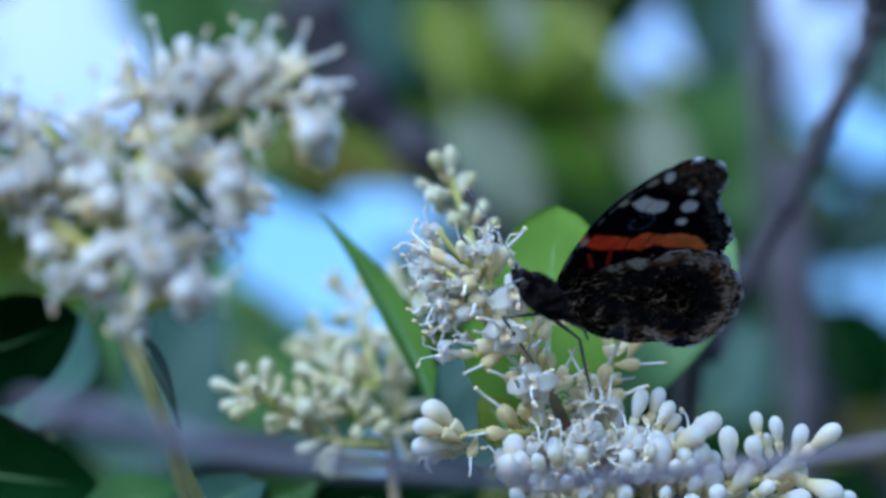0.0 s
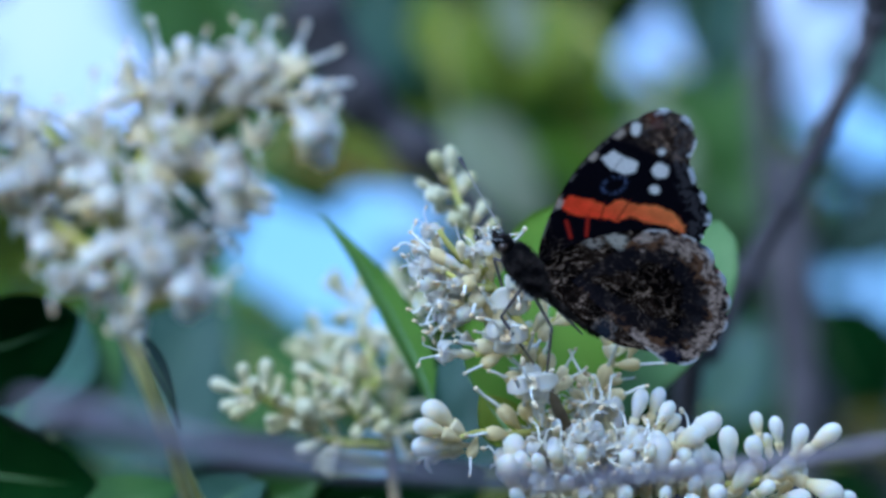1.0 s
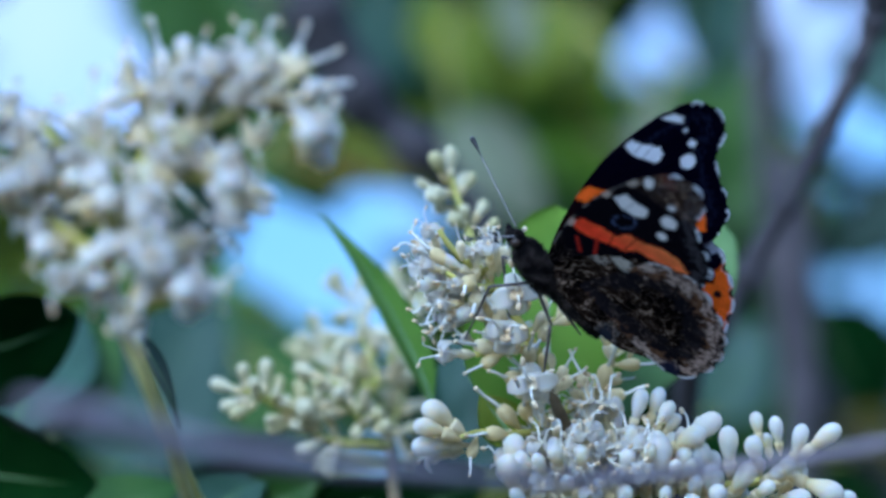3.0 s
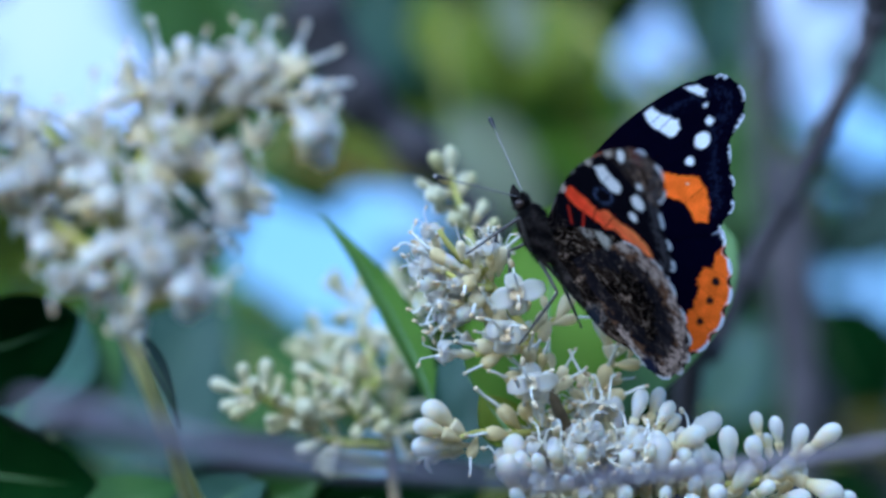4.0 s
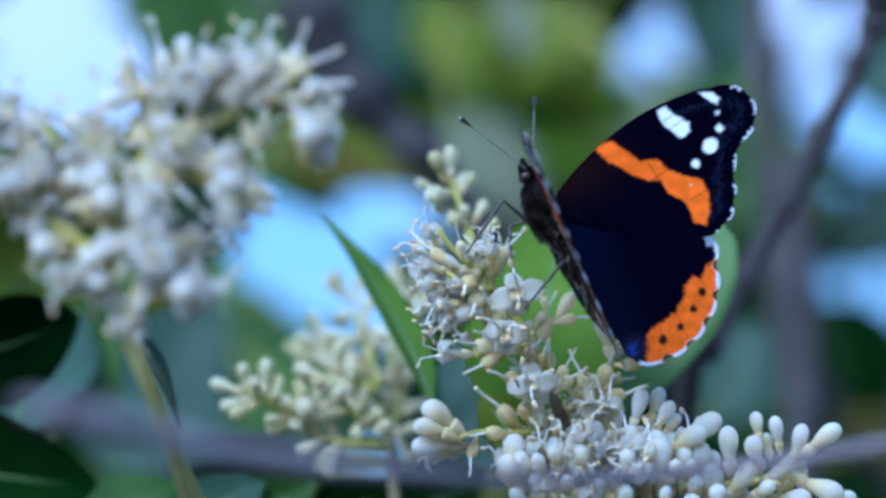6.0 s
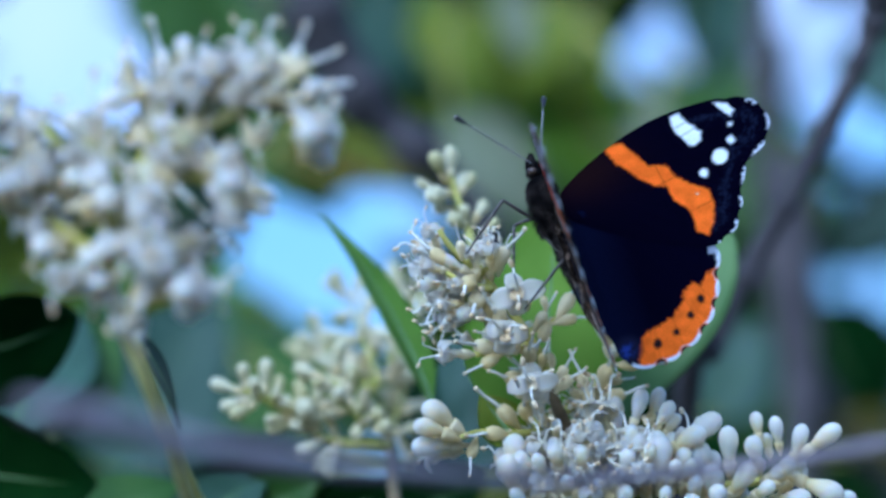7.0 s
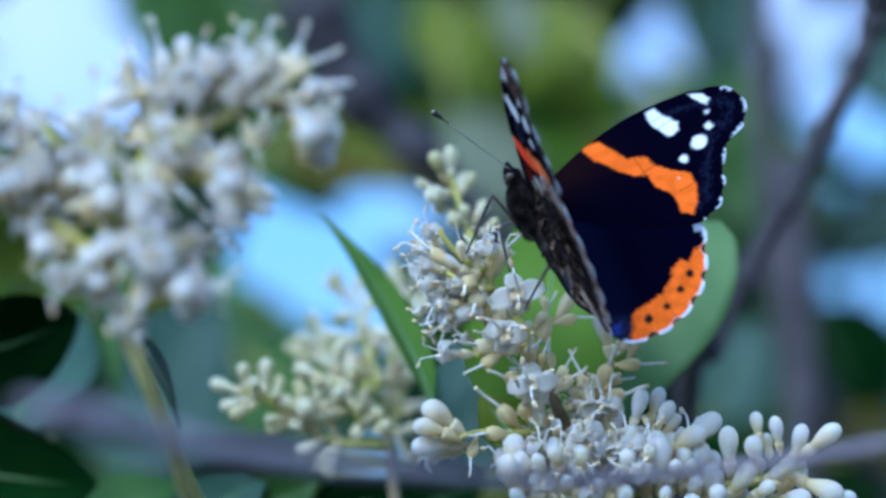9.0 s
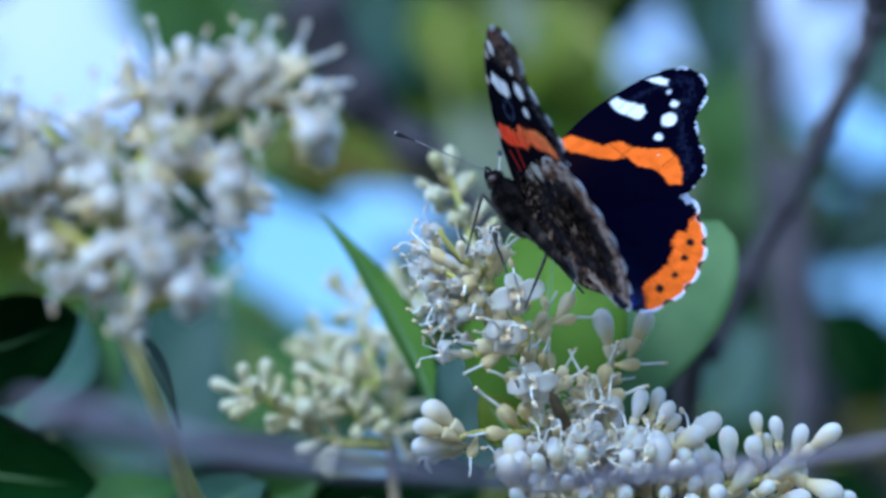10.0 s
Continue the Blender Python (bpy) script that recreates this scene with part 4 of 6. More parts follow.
def build_background():
    g = "branches of the shrub"
    b = branch("leafy_branch", "branch with broad yellow-green leaves deep in the shrub", [(-3.3, 72, -465), (6.4, 62.4, -465), (27.9, 48.6, -496), (49.2, 20.7, -527)], [2.5, 2.2, 1.5], SHADED_BARK, g)
    leaf(b, (-1.9, 64, -470), (10.5, 37.3, -460), 24, (-0.35, 0.6, 0.8), LEAF_LIME, 0.2, 0.1, 21)
    leaf(b, (31.4, 59.9, -470), (13.3, 33.5, -470), 24, (-0.35, 0.6, 0.8), LEAF_LIME, 0.2, 0.1, 22)
    leaf(b, (10.8, 54, -490), (24.7, 25.4, -480), 26, (-0.35, 0.6, 0.8), LEAF_FRESH, 0.2, 0.1, 37)
    leaf(b, (38, 57.3, -500), (32.3, 25.9, -500), 24, (-0.35, 0.6, 0.8), LEAF_LIME, 0.2, 0.1, 38)
    leaf(b, (71.7, 69.6, -470), (63.4, 37.6, -470), 16, (0.3, 0.3, 1), LEAF_TEAL, 0.2, 0.1, 40)
    leaf(b, (5.8, 42.2, -640), (23.6, 18, -640), 22, (0.2, 0.4, 1), LEAF, 0.2, 0.1, 39)
    # three pale leaves added in place of hazy grey patches farther back
    leaf(b, (2.2, 33.0, -455), (24.1, 5.6, -455), 22, (-0.3, 0.6, 0.8), LEAF_HAZE, 0.2, 0.1, 43)
    leaf(b, (50.1, 35.7, -455), (56.9, 5.6, -455), 18, (-0.3, 0.6, 0.8), LEAF_HAZE, 0.2, 0.1, 44)
    leaf(b, (15.6, 63.5, -440), (20.4, 44.6, -440), 12, (-0.3, 0.6, 0.8), LEAF_HAZE, 0.2, 0.1, 45)
    leaf(b, (26.2, 53.6, -542), (42.5, 12, -542), 32, (-0.3, 0.6, 0.8), LEAF_FRESH, 0.2, 0.1, 23)
    leaf(b, (-7.2, 65.4, -651), (5.9, 3.4, -651), 41, (-0.2, 0.5, 1), LEAF_FRESH, 0.2, 0.1, 24)
    leaf(b, (71.2, 50, -527), (69.8, 11.9, -527), 28, (0, 0.4, 1), LEAF, 0.2, 0.1, 25)
    b = branch("leafy_branch", "branch with olive and rusty leaves deep in the shrub", [(-50.3, 69.3, -465), (-36.5, 49.9, -465), (-31, 33.3, -465)], [2.5, 2.2, 1.5], SHADED_BARK, g)
    leaf(b, (-43.3, 25.5, -496), (-4.5, 14.4, -480), 13, (0, 0.3, 1), LEAF_RUST, 0.2, 0.1, 26)
    leaf(b, (-50.8, 34.6, -505), (-26.4, 8.0, -505), 24, (-0.2, 0.5, 1), LEAF, 0.2, 0.1, 42)
    leaf(b, (-41.4, 16.2, -520), (-0.6, 32.5, -530), 34, (-0.3, 0.6, 0.8), LEAF_LIME, 0.2, 0.1, 27)
    leaf(b, (-24.3, 68.4, -540), (-5, 43.2, -540), 26, (-0.3, 0.5, 0.9), LEAF_TEAL, 0.2, 0.1, 41)
    leaf(b, (-81.7, 67.1, -496), (-52.6, 49.2, -511), 34, (-0.2, 0.5, 1), LEAF, 0.2, 0.1, 28)
    leaf(b, (-57.9, 71, -558), (-24.7, 45.4, -558), 39, (0, 0.3, 1), LEAF, 0.2, 0.1, 29)
    b = branch("leafy_branch", "branch with shade-darkened and rusty leaves low in the shrub", [(106, -57, -403), (93, -41.5, -403), (85.2, -27.2, -403)], [2.5, 2.2, 1.5], SHADED_BARK, g)
    leaf(b, (86.6, -13.3, -434), (104.1, -45.5, -434), 34, (0, 0.3, 1), LEAF_SHADED, 0.2, 0.1, 30)
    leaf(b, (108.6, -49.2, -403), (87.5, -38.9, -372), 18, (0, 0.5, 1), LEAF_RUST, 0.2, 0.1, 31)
    leaf(b, (85.3, -56.2, -434), (106.7, -61.6, -434), 34, (0, 0.3, 1), LEAF_SHADED, 0.2, 0.1, 33)
    b = branch("leafy_branch", "branch with green leaves low in the shrub", [(-80.7, -74.5, -465), (-62.8, -44.1, -465), (-50.3, -24.7, -465)], [2.5, 2.2, 1.5], SHADED_BARK, g)
    leaf(b, (-62.8, -44.1, -465), (-28.6, -22.3, -480), 34, (0, 0.5, 1), LEAF, 0.2, 0.1, 32)
    leaf(b, (-64.7, -39.7, -496), (-54.7, 0.1, -496), 30, (0, 0.5, 1), LEAF, 0.2, 0.1, 34)
    leaf(b, (-79.9, -50.1, -420), (-50.8, -10.4, -420), 46, (0.1, 0.5, 0.85), LEAF_TEAL, 0.1, 0.05, 36)
    leaf(b, (62.9, -39.5, -420), (74.2, -17.1, -420), 26, (-0.1, 0.5, 0.85), LEAF_TEAL, 0.1, 0.05, 35)
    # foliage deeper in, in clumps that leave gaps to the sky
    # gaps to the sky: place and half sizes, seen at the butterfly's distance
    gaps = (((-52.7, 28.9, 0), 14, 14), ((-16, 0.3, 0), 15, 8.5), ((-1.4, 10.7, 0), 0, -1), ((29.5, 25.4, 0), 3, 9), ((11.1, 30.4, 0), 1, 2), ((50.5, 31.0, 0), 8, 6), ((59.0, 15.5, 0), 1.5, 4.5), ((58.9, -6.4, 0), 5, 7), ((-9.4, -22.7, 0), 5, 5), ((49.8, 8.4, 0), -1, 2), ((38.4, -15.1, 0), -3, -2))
    mats = (LEAF, LEAF_FRESH, LEAF_SHADED, LEAF, LEAF_LIME, LEAF_TEAL)
    verts = {m: ([], []) for m in (LEAF, LEAF_FRESH, LEAF_SHADED, LEAF_LIME, LEAF_TEAL)}
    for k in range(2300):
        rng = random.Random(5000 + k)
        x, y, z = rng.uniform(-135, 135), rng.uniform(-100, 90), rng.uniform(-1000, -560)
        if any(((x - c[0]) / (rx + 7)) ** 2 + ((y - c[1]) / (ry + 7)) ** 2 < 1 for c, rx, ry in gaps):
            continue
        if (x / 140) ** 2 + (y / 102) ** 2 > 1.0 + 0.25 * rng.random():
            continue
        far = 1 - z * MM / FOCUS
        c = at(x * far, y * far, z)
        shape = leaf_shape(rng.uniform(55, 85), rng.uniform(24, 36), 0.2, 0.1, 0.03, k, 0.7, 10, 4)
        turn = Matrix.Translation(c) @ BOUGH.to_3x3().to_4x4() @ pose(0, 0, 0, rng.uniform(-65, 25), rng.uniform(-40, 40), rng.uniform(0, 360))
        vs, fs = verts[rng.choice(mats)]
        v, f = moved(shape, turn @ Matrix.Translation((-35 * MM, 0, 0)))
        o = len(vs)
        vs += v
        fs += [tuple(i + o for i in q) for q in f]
    # the skirt of the shrub below, round its stem down to the ground
    for k in range(2600):
        rng = random.Random(9000 + k)
        y = rng.uniform(-1850, -120)
        r = (560 - 0.12 * abs(y + 900)) * math.sqrt(rng.random())
        a = rng.uniform(0, 2 * math.pi)
        x, z = 100 + r * math.cos(a), -860 + 0.75 * r * math.sin(a)
        far = 1 - z * MM / FOCUS
        if y > -70 * far - 60:
            continue
        shape = leaf_shape(rng.uniform(55, 85), rng.uniform(24, 36), 0.2, 0.1, 0.03, k, 0.7, 8, 4)
        turn = Matrix.Translation(at(x, y, z)) @ BOUGH.to_3x3().to_4x4() @ pose(0, 0, 0, rng.uniform(-65, 25), rng.uniform(-40, 40), rng.uniform(0, 360))
        vs, fs = verts[rng.choice(mats)]
        v, f = moved(shape, turn @ Matrix.Translation((-35 * MM, 0, 0)))
        o = len(vs)
        vs += v
        fs += [tuple(i + o for i in q) for q in f]
    for m, (v, f) in verts.items():
        tagged(new("deep_foliage", mesh_of("deep_foliage", v, f, m)), "mass of green privet leaves deep in the shrub", "foliage", "deep foliage", "stuff")


build_main_panicle()
build_left_panicle()
build_back_panicle()
build_branches()
build_supports()
build_background()


# ---------------------------------------------------------------- butterfly
def grain(p, scale, seed):
    """Smooth lattice noise in 0..1 at points p (n x 2)."""
    q = p * scale
    i = np.floor(q).astype(int)
    f = q - i
    f = f * f * (3 - 2 * f)

    def h(x, y):
        v = np.sin(x * 127.1 + y * 311.7 + seed * 74.7) * 43758.5453
        return v - np.floor(v)
    a, b = h(i[:, 0], i[:, 1]), h(i[:, 0] + 1, i[:, 1])
    c, d = h(i[:, 0], i[:, 1] + 1), h(i[:, 0] + 1, i[:, 1] + 1)
    return (a * (1 - f[:, 0]) + b * f[:, 0]) * (1 - f[:, 1]) + (c * (1 - f[:, 0]) + d * f[:, 0]) * f[:, 1]


def poly_dist(p, poly):
    """Signed distance to a polygon, negative inside."""
    poly = np.array(poly, float)
    d = np.full(len(p), 1e9)
    inside = np.zeros(len(p), bool)
    for a, b in zip(poly, np.roll(poly, -1, 0)):
        e, w = b - a, p - a
        t = np.clip((w @ e) / (e @ e), 0, 1)
        d = np.minimum(d, np.linalg.norm(w - t[:, None] * e, axis=1))
        if a[1] != b[1]:
            c = (a[1] > p[:, 1]) != (b[1] > p[:, 1])
            inside ^= c & (p[:, 0] < (b[0] - a[0]) * (p[:, 1] - a[1]) / (b[1] - a[1]) + a[0])
    return np.where(inside, -d, d)


def line_dist(p, pts):
    d = np.full(len(p), 1e9)
    for a, b in zip(np.array(pts[:-1], float), np.array(pts[1:], float)):
        e, w = b - a, p - a
        t = np.clip((w @ e) / (e @ e), 0, 1)
        d = np.minimum(d, np.linalg.norm(w - t[:, None] * e, axis=1))
    return d


def soft(d, w):
    return np.clip(0.5 - d / w, 0, 1)[:, None]


def spot(p, c, r, stretch=1.0, turn=0.0):
    w = p - np.array(c)
    a = radians(turn)
    u, v = w[:, 0] * math.cos(a) + w[:, 1] * math.sin(a), -w[:, 0] * math.sin(a) + w[:, 1] * math.cos(a)
    return np.hypot(u / stretch, v) - r


# outlines in mm: first along the body towards the head, second away from it
FORE_EDGE = [(-3.4, 1.2), (-1.6, 4.0), (0.0, 7.6), (1.5, 12.0), (2.5, 16.5), (2.8, 20.7), (2.7, 25.0), (2.1, 28.6), (0.5, 31.3), (-1.2, 32.1),
             (-3.3, 31.8), (-5.3, 30.5), (-6.5, 28.2), (-8.2, 26.4), (-10.6, 25.2), (-13.2, 24.0), (-15.3, 22.2), (-16.3, 19.8), (-16.0, 17.0), (-12.8, 10.0), (-8.8, 3.5), (-6.0, 0.8)]
HIND_EDGE = [(-5.0, 0.9), (-4.6, 5.0), (-5.8, 10.0), (-7.8, 14.2), (-10.5, 17.9), (-13.4, 19.8), (-16.4, 20.0), (-19.6, 19.0), (-22.9, 17.7), (-25.6, 15.6), (-27.6, 12.9),
             (-28.8, 10.2), (-29.2, 7.4), (-28.9, 4.6), (-27.2, 2.6), (-24.4, 2.2), (-22.4, 1.2), (-20.2, 0.2), (-16.5, -0.6), (-11.5, -0.8), (-7.5, -0.5)]
FORE_VEINS = [(2.2, 27.5), (-0.6, 31.6), (-4.4, 31.0), (-7.0, 27.4), (-10.4, 25.0), (-13.4, 23.6), (-15.8, 20.8), (-15.0, 15.0)]
HIND_VEINS = [(-11.6, 18.8), (-15.4, 20.0), (-19.4, 19.0), (-23.2, 17.4), (-26.2, 14.8), (-28.4, 11.4), (-29.1, 7.6), (-27.4, 3.2)]


def closed_spline(pts, steps):
    p = np.array(pts, float)
    n, out = len(p), []
    for i in range(n):
        a, b, c, d = p[i - 1], p[i], p[(i + 1) % n], p[(i + 2) % n]
        for k in range(steps):
            t = k / steps
            out.append(0.5 * (2 * b + (c - a) * t + (2 * a - 5 * b + 4 * c - d) * t * t + (3 * b - a - 3 * c + d) * t ** 3))
    return np.array(out)


def mixed(col, tone, mask):
    return col * (1 - mask) + np.array(tone) * mask


def vein_lines(p, root, ends):
    d = np.full(len(p), 1e9)
    r = np.array(root)
    for e in ends:
        mid = (r + np.array(e)) / 2 + np.array((0.5, 0.3))
        d = np.minimum(d, line_dist(p, [r, mid, e]))
    return d


def margin(p, edge, ends):
    """Distance in from the outer edge, and a beat that runs from vein to vein along it."""
    d = -poly_dist(p, edge)
    gap = np.min([np.hypot(*(p - np.array(e)).T) for e in ends], axis=0)
    return d, gap


def fore_upper(p, edge):
    n1, n2 = grain(p, 0.9, 1), grain(p, 3.0, 2)
    col = np.tile(np.array((0.0014, 0.0011, 0.0065)), (len(p), 1))
    base = np.exp(-((p[:, 0] + 1.5) ** 2 / 14 + (p[:, 1] - 5) ** 2 / 40))[:, None]
    col = mixed(col, (0.012, 0.005, 0.005), base * 0.8)
    w = (n2 - 0.5) * 0.7
    band = [(0.9, 9.0), (0.8, 11.6), (-0.8, 12.6), (-3.3, 14.2), (-3.9, 16.4), (-5.8, 17.1), (-7.8, 19.2), (-8.9, 20.8), (-11.0, 20.9), (-13.6, 19.7), (-14.8, 18.6),
            (-14.0, 17.3), (-11.5, 17.4), (-10.5, 17.2), (-9.0, 15.9), (-6.8, 15.5), (-6.0, 13.7), (-4.5, 12.2), (-2.9, 11.2), (-1.8, 10.0)]
    tone = np.array((0.95, 0.180, 0.004)) * (1 - 0.25 * n1[:, None])
    m = soft(poly_dist(p, band) + w * 0.4, 0.35)
    col = col * (1 - m) + tone * m
    for ln in ([(-5.8, 17.3), (-6.4, 13.5)], [(-10.5, 20.9), (-11.0, 17.0)], [(-3.6, 15.0), (-7.2, 15.4)]):
        col = mixed(col, (0.05, 0.01, 0.005), soft(line_dist(p, ln) - 0.05, 0.12) * 0.7)
    white = (0.88, 0.91, 0.97)
    bar = [(2.2, 19.2), (2.2, 20.5), (1.0, 21.0), (-0.1, 21.9), (-1.2, 22.6), (-2.3, 22.2), (-2.7, 20.7), (-1.2, 19.9), (0.4, 19.1)]
    col = mixed(col, white, soft(poly_dist(p, bar) + w * 0.4, 0.3))
    for ln in ([(0.4, 19.0), (0.9, 21.4)], [(-0.9, 19.5), (-0.3, 22.2)]):
        col = mixed(col, (0.05, 0.05, 0.06), soft(line_dist(p, ln) - 0.06, 0.14) * 0.8)
    patch = [(2.2, 25.6), (1.6, 27.3), (0.4, 28.0), (-0.3, 27.2), (0.9, 26.3)]
    col = mixed(col, white, soft(poly_dist(p, patch) + w * 0.3, 0.3))
    for c, r, s, a in (((-1.3, 26.8), 0.28, 1, 0), ((-3.4, 26.1), 0.52, 1.1, 0), ((-5.1, 23.9), 1.0, 1.12, 60), ((-6.6, 21.0), 0.54, 1.1, 0)):
        col = mixed(col, white, soft(spot(p, c, r, s, a) + w * 0.25, 0.25))
    col = mixed(col, (0.75, 0.6, 0.5), soft(spot(p, (-9.0, 19.1), 0.16), 0.15))
    d, gap = margin(p, edge, FORE_VEINS)
    out = (p[:, 1] > 19.5) & ((p[:, 0] < 1.2) | (p[:, 1] > 30.5))
    fringe = soft(d - 0.22 - w, 0.25) * soft(0.95 - gap, 0.3) * out[:, None]
    col = mixed(col, (0.72, 0.76, 0.85), fringe)
    haze = soft(np.abs(d - 2.2) - 0.5 + (n2 - 0.5) * 1.6, 0.5) * out[:, None] * soft(0.9 - gap, 0.3)
    return mixed(col, (0.16, 0.20, 0.42), haze * soft(0.36 - grain(p, 4.0, 8), 0.25) * 0.05)


def hind_upper(p, edge):
    n1, n2 = grain(p, 0.9, 4), grain(p, 3.0, 5)
    col = np.tile(np.array((0.0014, 0.0012, 0.0075)), (len(p), 1))
    col = mixed(col, (0.006, 0.008, 0.030), soft(p[:, 1] - 5.0, 7.0) * 0.8)
    w = (n2 - 0.5) * 0.8
    d, gap = margin(p, edge, HIND_VEINS)
    band = [(-18.4, 19.8), (-18.9, 17.6), (-20.3, 16.1), (-19.7, 15.1), (-20.4, 13.6), (-22.1, 12.7), (-23.3, 11.1), (-24.2, 8.4), (-24.8, 6.4), (-26.4, 5.0), (-30.5, 4.4), (-32, 8), (-29, 15), (-22, 21)]
    tone = np.array((0.92, 0.175, 0.004)) * (1 - 0.3 * n1[:, None])
    m = soft(poly_dist(p, band) + w * 0.6, 0.4)
    col = col * (1 - m) + tone * m
    vd = vein_lines(p, (-10, 9), HIND_VEINS)
    col = mixed(col, (0.10, 0.02, 0.005), soft(vd - 0.03, 0.14) * m * 0.5)
    for c, r in (((-22.0, 15.5), 0.5), ((-23.8, 13.5), 0.45), ((-25.5, 10.9), 0.45), ((-26.3, 7.9), 0.55)):
        col = mixed(col, (0.012, 0.010, 0.012), soft(spot(p, c, r, 1.2, 30) + w * 0.3, 0.3))
    anal = soft(spot(p, (-26.2, 3.7), 1.0, 1.3, 60) + w * 1.2, 0.5)
    col = mixed(col, (0.012, 0.012, 0.03), soft(spot(p, (-26.2, 3.6), 1.9, 1.2, 60), 0.8))
    col = mixed(col, (0.035, 0.05, 0.24), anal * soft(0.45 - n2, 0.3))
    out = ((p[:, 0] < -14.0) & (p[:, 1] > 3.6))
    col = mixed(col, (0.015, 0.012, 0.015), soft(gap - 0.75, 0.3) * soft(d - 1.0, 0.4) * out[:, None])
    fringe = soft(d - 0.45 - w * 0.4, 0.25) * soft(0.9 - gap, 0.4) * out[:, None]
    col = mixed(col, (0.74, 0.78, 0.86), fringe)
    top = soft(spot(p, (-15.6, 19.2), 0.7, 2.0, -15) + w, 0.5)
    return mixed(col, (0.40, 0.43, 0.54), top * 0.7)


def marbled(p, seed):
    """Dark brown ground with a broken net of tan and grey wavy lines."""
    warp = np.stack([grain(p, 0.45, seed), grain(p, 0.45, seed + 9)], 1) * 2.6 + np.stack([grain(p, 1.3, seed + 5), grain(p, 1.3, seed + 6)], 1) * 0.9
    q = (p + warp) * np.array((1.0, 0.60))
    ridge = np.abs(grain(q, 1.15, seed + 1) - 0.5) * 2
    ridge2 = np.abs(grain(q, 2.1, seed + 2) - 0.5) * 2
    fine = grain(p, 4.5, seed + 3)[:, None]
    broad = grain(q, 0.40, seed + 4)
    col = np.tile(np.array((0.003, 0.0025, 0.0035)), (len(p), 1))
    col = mixed(col, (0.055, 0.040, 0.032), soft(broad - 0.42, 0.15) * (0.2 + 0.5 * fine))
    col = mixed(col, (0.42, 0.33, 0.255), soft(ridge - 0.11, 0.10) * (0.25 + 0.75 * fine) * (0.4 + 0.6 * soft(broad - 0.6, 0.3)))
    col = mixed(col, (0.30, 0.24, 0.195), soft(ridge2 - 0.10, 0.09) * 0.35 * fine)
    return col * (0.18 + 0.88 * fine) * np.array((1.04, 0.96, 0.86))


def hind_under(p, edge):
    n1, n2 = grain(p, 0.7, 14), grain(p, 3.0, 15)
    w = (n2 - 0.5) * 0.9
    col = marbled(p, 20)
    d, gap = margin(p, edge, HIND_VEINS)
    dw = d + (n1 - 0.5) * 2.2 + (grain(p, 1.6, 16) - 0.5) * 1.6
    out = ((p[:, 0] < -9.0) & (p[:, 1] > 2.2))[:, None] * soft(-(p[:, 1] - 1.8), 1.2)
    dark = soft(np.abs(dw - 4.2) - 1.5, 1.0) * out
    col = mixed(col, (0.014, 0.013, 0.018), dark * 0.75)
    tan = soft(np.abs(dw - 1.3) - 0.95, 0.9) * out
    col = mixed(col, (0.56, 0.43, 0.35), tan * soft(0.42 - n2 * 0.6 - grain(p, 5.5, 18) * 0.5, 0.5) * 0.95)
    rust = soft(np.abs(dw - 2.9) - 0.45, 0.5) * out * soft(0.55 - n1, 0.3)
    col = mixed(col, (0.20, 0.105, 0.05), rust * 0.7)
    col = mixed(col, (0.025, 0.02, 0.024), soft(np.abs(d - 0.95) - 0.14 + w * 0.5, 0.2) * out * 0.7)
    for c in ((-22.3, 13.6), (-24.3, 11.0), (-25.2, 8.2)):
        col = mixed(col, (0.03, 0.026, 0.03), soft(spot(p, c, 0.75, 1.2, 40) + w * 0.8, 0.5) * 0.8)
    cream = [(-6.4, 10.8), (-6.8, 12.4), (-8.0, 13.2), (-9.0, 12.4), (-9.4, 11.0), (-8.0, 10.4)]
    col = mixed(col, (0.56, 0.52, 0.44), soft(poly_dist(p, cream) + w * 0.9, 0.4) * (0.45 + 0.5 * (n2[:, None] > 0.35)))
    for c, r in (((-6.0, 8.4), 0.7), ((-6.6, 9.5), 0.45), ((-9.8, 14.9), 0.55)):
        col = mixed(col, (0.42, 0.37, 0.31), soft(spot(p, c, r, 1.3, 20) + w, 0.5) * 0.8)
    eye = spot(p, (-17.2, 0.4), 1.3, 1.15, 20) + w * 0.9
    col = mixed(col, (0.24, 0.21, 0.19), soft(np.abs(eye) - 0.2, 0.4) * 0.55)
    col = mixed(col, (0.03, 0.035, 0.05), soft(eye + 0.4, 0.4) * 0.8)
    col = mixed(col, (0.20, 0.06, 0.015), soft(spot(p, (-12.4, 19.6), 0.8, 1.8, 150) + w, 0.6) * 0.6)
    col = mixed(col, (0.02, 0.018, 0.03), soft(gap - 0.6, 0.3) * soft(d - 0.9, 0.3) * out)
    blue = soft(spot(p, (-26.6, 3.6), 1.4, 1.2, 60) + w, 0.8)
    col = mixed(col, (0.02, 0.022, 0.05), blue)
    fringe = soft(d - 0.42 - w * 0.4, 0.25) * soft(1.0 - gap, 0.4) * out
    return mixed(col, (0.70, 0.68, 0.68), fringe * 0.9)


